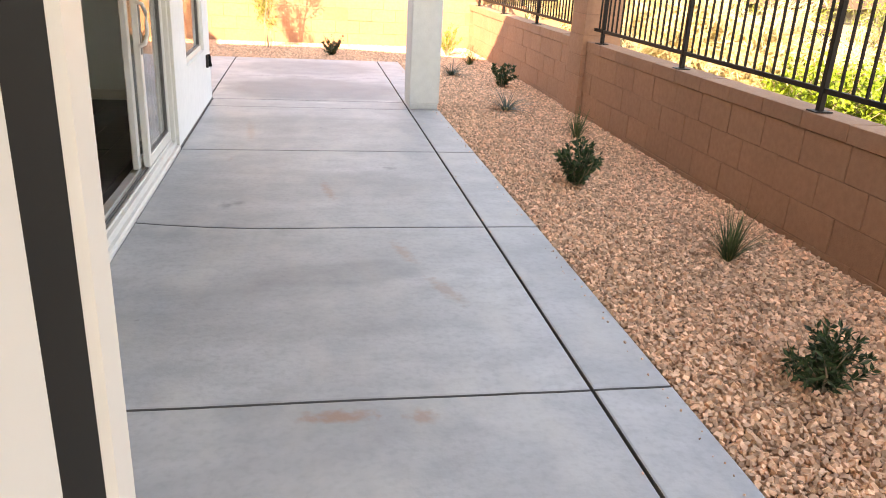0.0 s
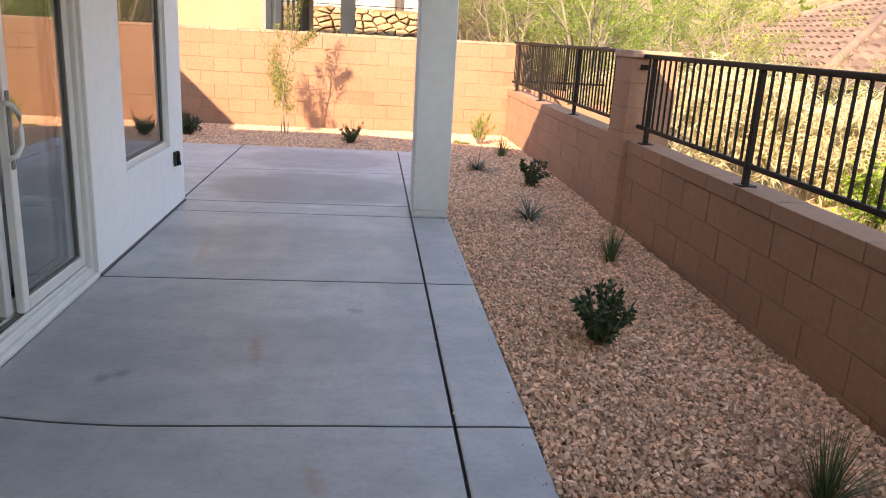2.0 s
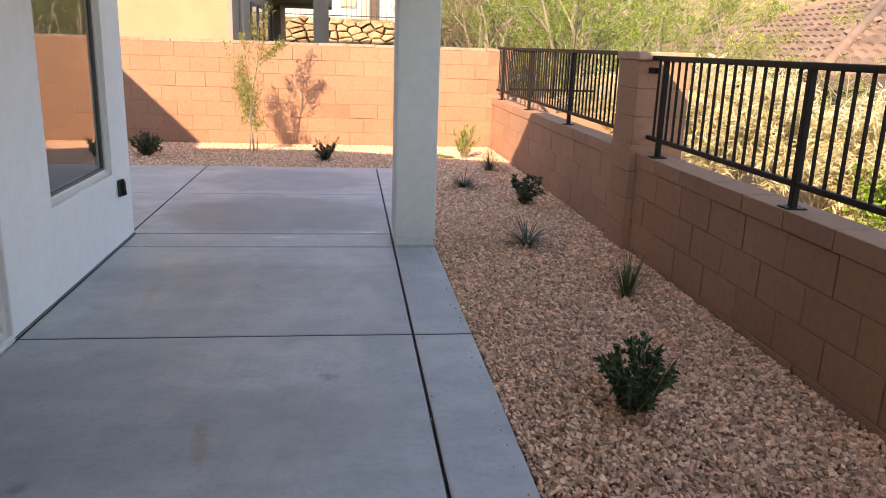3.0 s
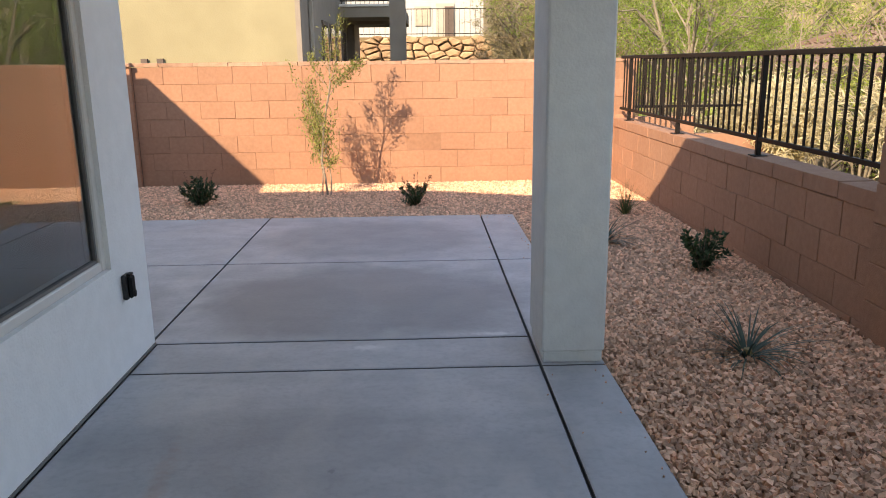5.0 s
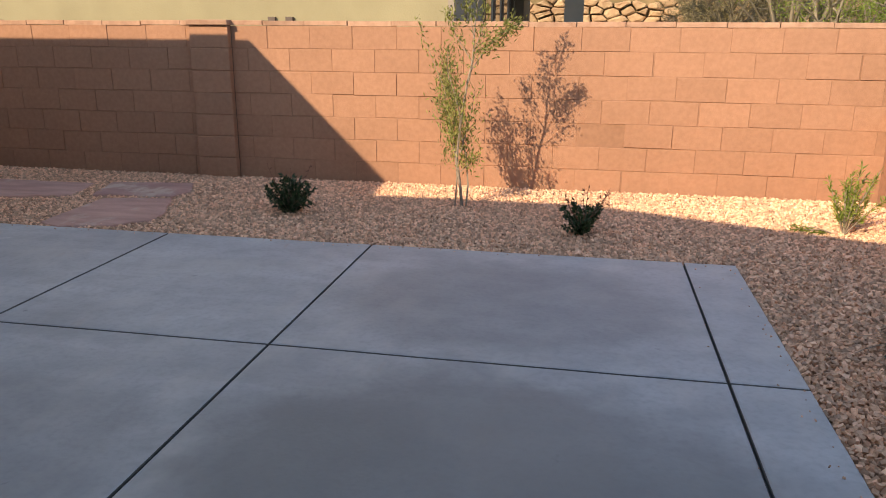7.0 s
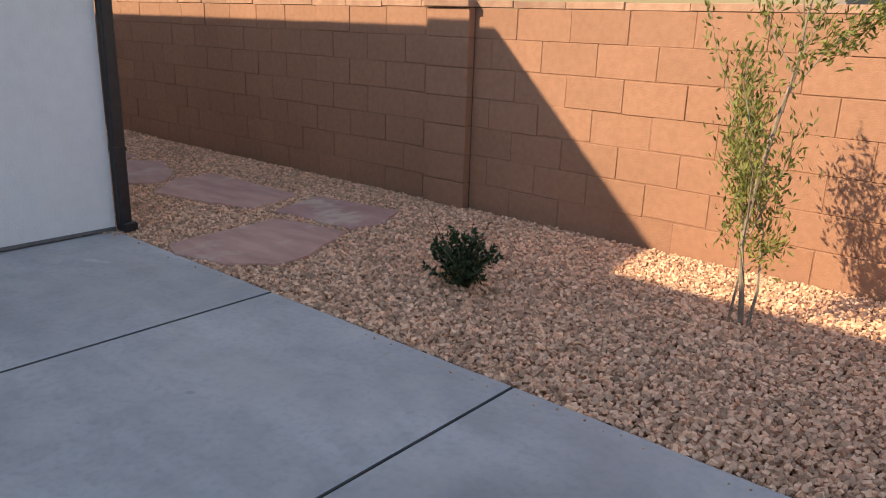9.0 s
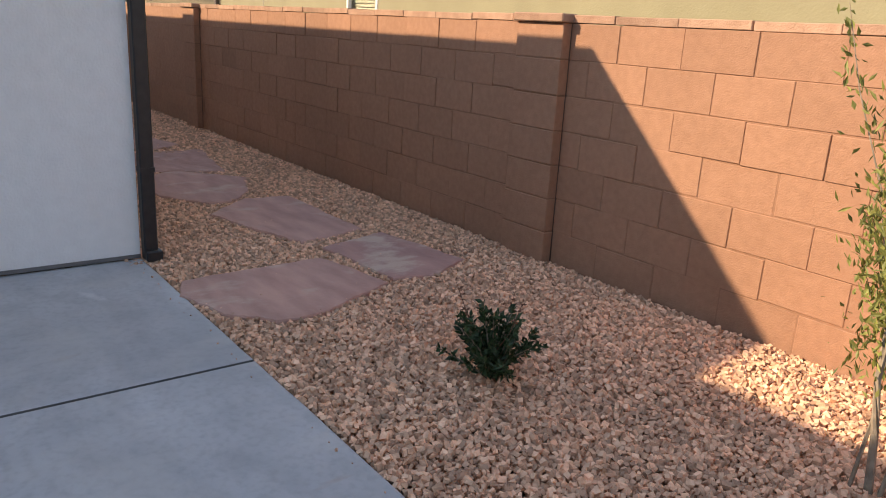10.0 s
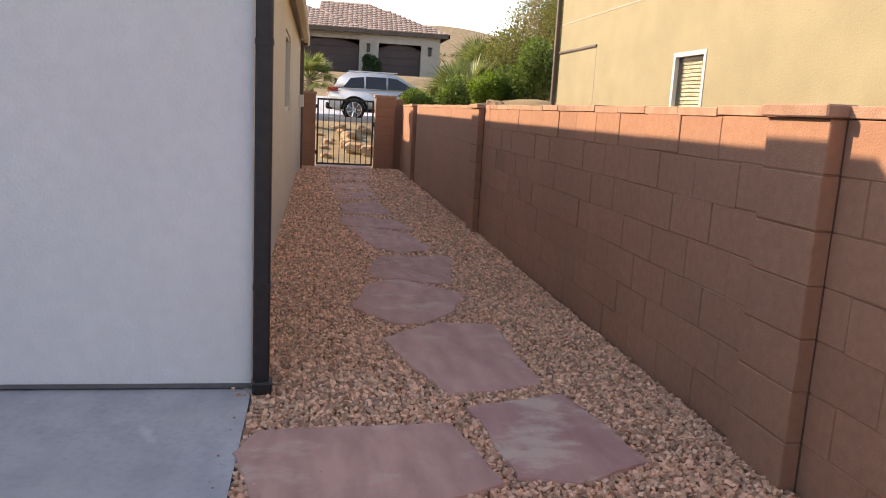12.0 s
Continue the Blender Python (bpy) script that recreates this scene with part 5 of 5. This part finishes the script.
def brush(name, n, region, size, seed, material, label, leaf=0.2, width=0.02, per=26):
    """Low dry brush and grass strewn over the open ground."""
    r = np.random.default_rng(seed)
    x, y = r.uniform(region[0], region[1], n), r.uniform(region[2], region[3], n)
    z = height(x, y)
    s = size * r.uniform(0.5, 1.3, n)
    p = np.repeat(np.stack([x, y, z - 0.03], -1), per, axis=0)
    d = r.normal(size=(n * per, 3)) * np.array([0.7, 0.7, 0.3]) + np.array([0, 0, 0.9])
    p = p + r.normal(0, 0.3, (n * per, 3)) * np.repeat(s, per)[:, None] * np.array([1, 1, 0])
    v, f = leaves(r, p, d * 1.0, leaf, width)
    ob = soup(name, v, f, material, kind="stuff")
    return tagged(ob, label, "brush")


brush("dry_grass", 1300, (4.0, 13.0, 2.0, 24.0), 0.5, 101, STRAW, "dry straw-coloured grass on the bank", 0.5, 0.012, 30)
brush("dry_grass", 700, (3.9, 30.0, 24.0, 60.0), 0.8, 102, STRAW, "dry straw-coloured grass on the slope", 0.6, 0.03, 24)
brush("green_scrub", 260, (5.5, 16.0, 3.0, 16.0), 0.5, 103, LEAF_BRIGHT, "low bright green ground scrub", 0.16, 0.06, 60)
brush("hill_scrub", 900, (10.0, 110.0, 25.0, 120.0), 1.6, 104, LEAF_FRESH, "green scrub over the far slope", 0.9, 0.35, 16)
brush("hill_scrub", 500, (-190.0, -75.0, -30.0, 90.0), 1.6, 105, LEAF_DRY, "dry scrub over the far hill", 1.2, 0.4, 16)
r = np.random.default_rng(111)
for cx, cy, s in ((8.3, 14.0, 0.9), (9.0, 12.4, 0.7), (6.9, 10.6, 0.45), (6.3, 8.6, 0.4), (8.8, 15.2, 0.8)):
    zz = float(height(np.array([cx]), np.array([cy]))[0])
    ob = part("boulder", boulder(r, (0, 0, s * 0.45), (s, s * 0.8, s * 0.7), 3), ROCK, smooth=False)
    ob.matrix_basis = pose(cx, cy, zz - 0.1, 0, 0, r.uniform(0, 360))
    tagged(ob, "pale sandstone boulder on the dry bank", "boulder", group="boulders")

# ---- street end: slope, rocks, car, garage house ----
for i in range(24):
    cx, cy, s = r.uniform(-24.5, -19.6), r.uniform(12.2, 15.0), r.uniform(0.08, 0.2)
    if cy > 12.9:
        s *= 1.7
    zz = float(height(np.array([cx]), np.array([cy]))[0])
    ob = part("boulder", boulder(r, (0, 0, s * 0.35), (s, s * 0.8, s * 0.6), 3), ROCK)
    ob.matrix_basis = pose(cx, cy, zz - 0.04, 0, 0, r.uniform(0, 360))
    tagged(ob, "orange sandstone rock on the slope past the gate", "boulder", group="boulders")
zs = float(height(np.array([-29.0]), np.array([13.0]))[0])
road = tagged(part("road", boxes((-33.2, -26.4, -60, 80, zs - 0.4, zs + 0.03)), ASPHALT), "grey asphalt street", "road", kind="structure")
kerb = tagged(part("kerb", boxes((-26.4, -26.15, -60, 80, zs - 0.4, zs + 0.14), (-33.45, -33.2, -60, 80, zs - 0.4, zs + 0.14)), CONCRETE), "pale concrete kerb", "kerb", kind="structure")


def car(at, rz):
    c = thing("car", "silver sport utility car parked on the street", "car", at, rz)
    L, W = 4.6, 1.84

    def shell(profile, w0, w1, name, material, inset=0.0):
        """Side profile (x, z, half-width share) drawn across the car, narrower towards the top."""
        bm = bmesh.new()
        left = [bm.verts.new((x, -W / 2 * k + inset, z)) for x, z, k in profile]
        right = [bm.verts.new((x, W / 2 * k - inset, z)) for x, z, k in profile]
        n = len(profile)
        for i in range(n):
            bm.faces.new((left[i], left[(i + 1) % n], right[(i + 1) % n], right[i]))
        bm.faces.new(left[::-1])
        bm.faces.new(right)
        bmesh.ops.recalc_face_normals(bm, faces=bm.faces)
        bmesh.ops.bevel(bm, geom=list(bm.edges), offset=0.035, segments=2, affect="EDGES")
        return part(name, bm, material, c, smooth=True)

    shell([(0.05, 0.42, 0.94), (0.0, 0.62, 0.96), (0.06, 0.98, 1.0), (0.14, 1.08, 0.98), (3.2, 1.06, 0.98), (4.2, 0.93, 0.94), (4.55, 0.78, 0.86), (4.6, 0.5, 0.84), (4.45, 0.34, 0.88), (0.3, 0.32, 0.96)], 1, 1, "body", PAINT)
    shell([(0.14, 1.05, 0.95), (0.42, 1.5, 0.82), (0.62, 1.62, 0.78), (1.6, 1.68, 0.77), (2.4, 1.62, 0.77), (3.45, 1.05, 0.92)], 1, 1, "cabin", PAINT)
    for s in (-1, 1):
        for name, pts in (("quarter_window", ((0.5, 1.12), (0.78, 1.46), (1.24, 1.52), (1.24, 1.12))), ("rear_window", ((1.3, 1.12), (1.3, 1.53), (2.02, 1.53), (2.02, 1.12))), ("front_window", ((2.08, 1.12), (2.08, 1.53), (2.4, 1.5), (3.1, 1.12)))):
            bm = bmesh.new()
            y = lambda z: s * W / 2 * (0.965 - (z - 1.05) * 0.30)
            a = [bm.verts.new((px, y(pz) + s * 0.006, pz)) for px, pz in pts]
            b = [bm.verts.new((px, y(pz) - s * 0.03, pz)) for px, pz in pts]
            bm.faces.new(a)
            bm.faces.new(b[::-1])
            for i in range(4):
                bm.faces.new((a[i], a[(i + 1) % 4], b[(i + 1) % 4], b[i]))
            bmesh.ops.recalc_face_normals(bm, faces=bm.faces)
            part(name, bm, CARGLASS, c)
        part("roof_rail", box(bmesh.new(), 0.7, 2.4, s * 0.62 - 0.02, s * 0.62 + 0.02, 1.68, 1.72, bevel=0.01), CHROME, c)
        part("tail_light", box(bmesh.new(), -0.01, 0.34, s * 0.88 - 0.06, s * 0.88 + 0.05, 0.99, 1.12, bevel=0.02), TAIL, c)
        part("door_handle", box(bmesh.new(), 1.42, 1.62, s * 0.915 - 0.02, s * 0.915 + 0.025, 0.98, 1.01, bevel=0.008), PAINT, c)
        part("door_handle", box(bmesh.new(), 2.42, 2.62, s * 0.915 - 0.02, s * 0.915 + 0.025, 0.97, 1.0, bevel=0.008), PAINT, c)
        part("sill_trim", box(bmesh.new(), 1.2, 3.2, s * 0.9 - 0.03, s * 0.9 + 0.025, 0.3, 0.42, bevel=0.01), RUBBER, c)
        part("mirror", box(bmesh.new(), 2.95, 3.1, s * 1.0 - 0.1, s * 1.0 + 0.08, 1.1, 1.24, bevel=0.03), PAINT, c)
        for x in (0.92, 3.65):
            arch = bmesh.new()
            tube(arch, [(x + 0.43 * math.cos(t), s * 0.9, 0.37 + 0.43 * math.sin(t)) for t in np.linspace(0, math.pi, 11)], [0.055] * 11, 6)
            part("wheel_arch", arch, RUBBER, c)
            wheel = part("wheel", tube(bmesh.new(), [(x, s * 0.64, 0.37), (x, s * 0.9, 0.37)], [0.37, 0.37], 26), RUBBER, c)
            part("rim", tube(bmesh.new(), [(x, s * 0.9, 0.37), (x, s * 0.912, 0.37)], [0.26, 0.25], 24), GREYLINE, wheel)
            sp = bmesh.new()
            for k in range(7):
                t = 2 * math.pi * k / 7
                tube(sp, [(x, s * 0.925, 0.37), (x + 0.25 * math.cos(t), s * 0.92, 0.37 + 0.25 * math.sin(t))], [0.035, 0.028], 5)
            ring = [(x + 0.255 * math.cos(t), s * 0.918, 0.37 + 0.255 * math.sin(t)) for t in np.linspace(0, 2 * math.pi, 25)]
            tube(sp, ring, [0.016] * 25, 5)
            part("spokes", sp, CHROME, wheel)
    part("bumper", box(bmesh.new(), -0.05, 0.35, -0.86, 0.86, 0.36, 0.6, bevel=0.04), RUBBER, c)
    part("rear_glass", box(bmesh.new(), 0.2, 0.3, -0.66, 0.66, 1.12, 1.44, bevel=0.03), CARGLASS, c)
    part("number_plate", box(bmesh.new(), -0.02, 0.01, -0.2, 0.2, 0.8, 0.95), VINYL, c)
    return c


car((-27.9, 12.55, zs + 0.03), 90)

HX, HZ = -53.0, float(height(np.array([-52.0]), np.array([14.0]))[0])
gh = thing("garage_house", "beige stucco house with two brown garage doors", "house", (HX, 0, HZ))
part("wall", boxes((-9, 0, 2.0, 10.7, -0.5, 3.0), (-0.35, 0, 10.7, 14.9, 2.35, 3.0), (-9, 0, 14.9, 16.2, -0.5, 3.0), (-0.35, 0, 16.2, 19.1, 2.2, 3.0), (-9, 0, 19.1, 20.4, -0.5, 3.0), (-9, -0.4, 10.7, 19.1, -0.5, 3.0)), TAN, gh)
for y0, y1, top in ((10.7, 14.9, 2.35), (16.2, 19.1, 2.2)):
    d = part("garage_door", boxes((-0.34, -0.28, y0, y1, -0.3, top)), GARAGE, gh)
    for k in range(5):
        part("panel", box(bmesh.new(), -0.28, -0.26, y0 + 0.03, y1 - 0.03, -0.25 + k * 0.52, 0.25 + k * 0.52, bevel=0.01), GARAGE, d)
    bm = bmesh.new()
    n = 12
    ys = np.linspace(y0, y1, n)
    arc = 0.34 * (2 * (ys - y0) / (y1 - y0) - 1) ** 2
    tp = [bm.verts.new((-0.02, yy, top + 0.01)) for yy in ys]
    lo = [bm.verts.new((-0.02, yy, top - a)) for yy, a in zip(ys, arc)]
    for i in range(n - 1):
        bm.faces.new((lo[i], lo[i + 1], tp[i + 1], tp[i]))
    bmesh.ops.solidify(bm, geom=bm.faces[:], thickness=0.2)
    part("arch", bm, TAN, gh)
for y in (15.5, 19.7):
    lamp = part("wall_lantern", box(bmesh.new(), 0.0, 0.18, y - 0.11, y + 0.11, 1.55, 2.05, bevel=0.03), BLACK, gh)
    part("cap", box(bmesh.new(), 0.0, 0.24, y - 0.14, y + 0.14, 2.05, 2.12, bevel=0.02), BLACK, lamp)
for i in range(4):
    part("house_number", boxes((0.0, 0.02, 15.15 + i * 0.2, 15.27 + i * 0.2, 1.05, 1.25)), BLACK, gh)
gr = 5.6
part("fascia", boxes((0.55, 0.75, 1.4, 15.2, 2.75, 3.0), (0.15, 0.35, 15.2, 21.0, 2.75, 3.0), (-9, 0.35, 20.9, 21.0, 2.75, 3.0)), FASCIA, gh)
for x, y0, y1, za in ((0.75, 1.2, 15.2, 3.0), (0.35, 12.0, 21.0, 3.0)):
    bm = bmesh.new()
    q = [bm.verts.new(p) for p in ((x, y0, za), (x, y1, za), (x - gr, y1 - gr * 0.95, za + gr * 0.42), (x - gr, y0 + 0.3, za + gr * 0.42), (x - 2 * gr, y1, za), (x - 2 * gr, y0, za))]
    for f in ((0, 1, 2, 3), (1, 4, 2), (3, 2, 4, 5), (5, 0, 3), (0, 5, 4, 1)):
        bm.faces.new([q[i] for i in f])
    part("roof", bm, TILE_TAN, gh)
    sl = math.hypot(gr, gr * 0.42)
    roof_part(gh, [tile_face((x, y0, za), (0, 1, 0), (-gr, 0, gr * 0.42), y1 - y0, sl, 0.3, gr * 0.95, 0.34, 0.42, 0.03)], TILE_TAN)
bm = bmesh.new()
ramp = [bm.verts.new(p) for p in ((HX + 0.1, 10.2, HZ), (HX + 0.1, 19.6, HZ), (HX + 0.1, 10.2, HZ - 1.2), (HX + 0.1, 19.6, HZ - 1.2),
        (-33.45, 10.2, zs + 0.12), (-33.45, 19.6, zs + 0.12), (-33.45, 10.2, zs - 1.2), (-33.45, 19.6, zs - 1.2))]
for f in ((0, 4, 5, 1), (2, 3, 7, 6), (0, 2, 6, 4), (1, 5, 7, 3), (0, 1, 3, 2), (4, 6, 7, 5)):
    bm.faces.new([ramp[i] for i in f])
bmesh.ops.recalc_face_normals(bm, faces=bm.faces)
tagged(part("driveway", bm, CONCRETE), "pale sloping concrete driveway", "driveway", kind="structure")


# ---- planted bank left of the ochre house ----
def palm(x, y, h, n, ln, seed):
    r = np.random.default_rng(seed)
    z0 = float(height(np.array([x]), np.array([y]))[0]) - 0.05
    p = thing("fan_palm", "yellow-green fan palm with a short trunk", "palm", (x, y, z0), group="fan palms")
    part("trunk", tube(bmesh.new(), [(0, 0, 0), (0.03, 0, h * 0.5), (0, 0, h)], [0.2, 0.16, 0.14], 10), BARK, p)
    vs, fs, k = [], [], 0
    stalk = bmesh.new()
    for i in range(n):
        a, el = r.uniform(0, 6.28), r.uniform(-0.35, 1.3)
        d = Vector((math.cos(a) * math.cos(el), math.sin(a) * math.cos(el), math.sin(el)))
        hub = Vector((0, 0, h)) + d * ln * 0.5
        tube(stalk, [(0, 0, h - 0.05), hub], [0.02, 0.012], 4)
        side = d.cross(Vector((0, 0, 1))).normalized()
        for t in np.linspace(-1.25, 1.25, 17):
            e = (d * math.cos(t) + side * math.sin(t)).normalized()
            tip = hub + e * ln * 0.55 * r.uniform(0.85, 1.1) + Vector((0, 0, -0.18 * ln * abs(math.sin(t)) - 0.04))
            w = side.cross(e).cross(e).normalized() * 0.025 * ln
            if w.length < 1e-4:
                w = Vector((0, 0, 0.02))
            m = hub.lerp(tip, 0.5)
            vs += [hub[:], (m + w)[:], tip[:], (m - w)[:]]
            fs += [(k, k + 1, k + 2), (k, k + 2, k + 3)]
            k += 4
    part("stalks", stalk, LEAF_PALM, p, kind="stuff")
    soup("fronds", np.array(vs), np.array(fs), LEAF_PALM, p, kind="stuff")


palm(-22.4, 16.5, 1.2, 46, 1.6, 131)
palm(-24.6, 17.4, 2.0, 34, 1.3, 132)
palm(-24.2, 11.95, 1.5, 34, 0.95, 133)


def hedge(x, y, z, w, h, seed, material, n, leaf, width, label):
    r = np.random.default_rng(seed)
    z0 = max(z, float(height(np.array([x]), np.array([y]))[0]) - 0.05)
    s = thing("hedge_shrub", label, "shrub", (x, y, z0), group="bank shrubs")
    bm = bmesh.new()
    pts, dirs = [], []
    for k in range(13):
        a, el = r.uniform(0, 6.28), r.uniform(0.15, 1.0)
        c = Vector((math.cos(a) * w * 0.33 * r.uniform(0.2, 1), math.sin(a) * w * 0.33 * r.uniform(0.2, 1), h * (0.2 + 0.55 * el)))
        tube(bm, [(0, 0, 0), c * 0.6, c], [0.03, 0.02, 0.008], 5)
        p, d = cloud(r, n // 13, c, (w * 0.24, w * 0.24, h * 0.22), 0.3)
        pts.append(p)
        dirs.append(d + r.normal(0, 0.5, d.shape))
    part("stems", bm, BARK, s, kind="stuff")
    v, f = leaves(r, np.concatenate(pts), np.concatenate(dirs), leaf, width)
    soup("foliage", v, f, material, s)


hedge(HX + 1.4, 15.6, 0, 1.3, 1.4, 135, LEAF_DARK, 2400, 0.16, 0.1, "clipped dark green shrub by the garage")
tagged(part("planted_bank", boulder(r, (-21.5, 18.4, 0.1), (4.8, 3.0, 1.6), 4, 0.06), SOIL, smooth=True), "sloping planted earth bank", "bank", kind="structure")
hedge(-20.4, 14.85, 0.75, 1.1, 1.2, 141, LEAF_SHRUB, 4600, 0.085, 0.055, "dense dark green shrub on the bank")
hedge(-20.3, 15.75, 0.8, 1.4, 1.55, 142, LEAF_SHRUB, 6400, 0.085, 0.055, "dense dark green shrub on the bank")
hedge(-20.8, 16.75, 1.1, 1.2, 1.5, 143, LEAF_BRIGHT, 4600, 0.08, 0.05, "bright green shrub beside the boulder")
hedge(-21.2, 17.3, 1.2, 1.4, 1.6, 150, LEAF_SHRUB, 4600, 0.085, 0.055, "dense dark green shrub on the bank")
hedge(-20.6, 18.1, 1.3, 1.5, 2.25, 144, LEAF_SHRUB, 7200, 0.08, 0.055, "tall dark green shrub beside the ochre house")
hedge(-23.4, 17.7, 1.5, 2.8, 2.7, 145, LEAF_OLIVE, 8200, 0.09, 0.05, "grey-green rounded shrub on the bank")
hedge(-24.6, 19.4, 1.5, 3.4, 4.2, 146, LEAF_DRY, 9500, 0.1, 0.05, "tall dry brush on the bank")
hedge(-26.5, 20.6, 1.2, 4.0, 5.6, 148, LEAF_OLIVE, 10500, 0.12, 0.06, "tall olive-green tree-like brush behind the bank")
hedge(-22.6, 19.6, 1.4, 2.4, 4.4, 149, LEAF_OLIVE, 8200, 0.1, 0.05, "tall olive-green brush beside the ochre house")
ob = part("boulder", boulder(r, (0, 0, 0.15), (0.32, 0.28, 0.3), 3), ROCK)
ob.matrix_basis = pose(-19.4, 16.75, 1.25)
tagged(ob, "pale boulder on the planted bank", "boulder", group="boulders")

# ---- room floor planks ----
floor = thing("floor", "dark grey-brown plank floor in the room", "floor", kind="structure")
part("underlay", boxes((-5.2, XE - 0.2, -6.5, YC - 0.31, 0.0, 0.02)), GREYLINE, floor)
pl = bpy.data.meshes.new("plank")
bm = box(bmesh.new(), -0.098, 0.098, -0.61, 0.61, 0.0, 0.014)
bm.to_mesh(pl)
bm.free()
pl.materials.append(PLANK)
for i in range(23):
    for j in range(12):
        y = -6.1 + j * 1.225 + (0.41 * i) % 1.22 - 0.6
        if -5.9 < y < YC - 0.95:
            piece("plank", pl, floor, pose(-5.09 + i * 0.2, y, 0.02))
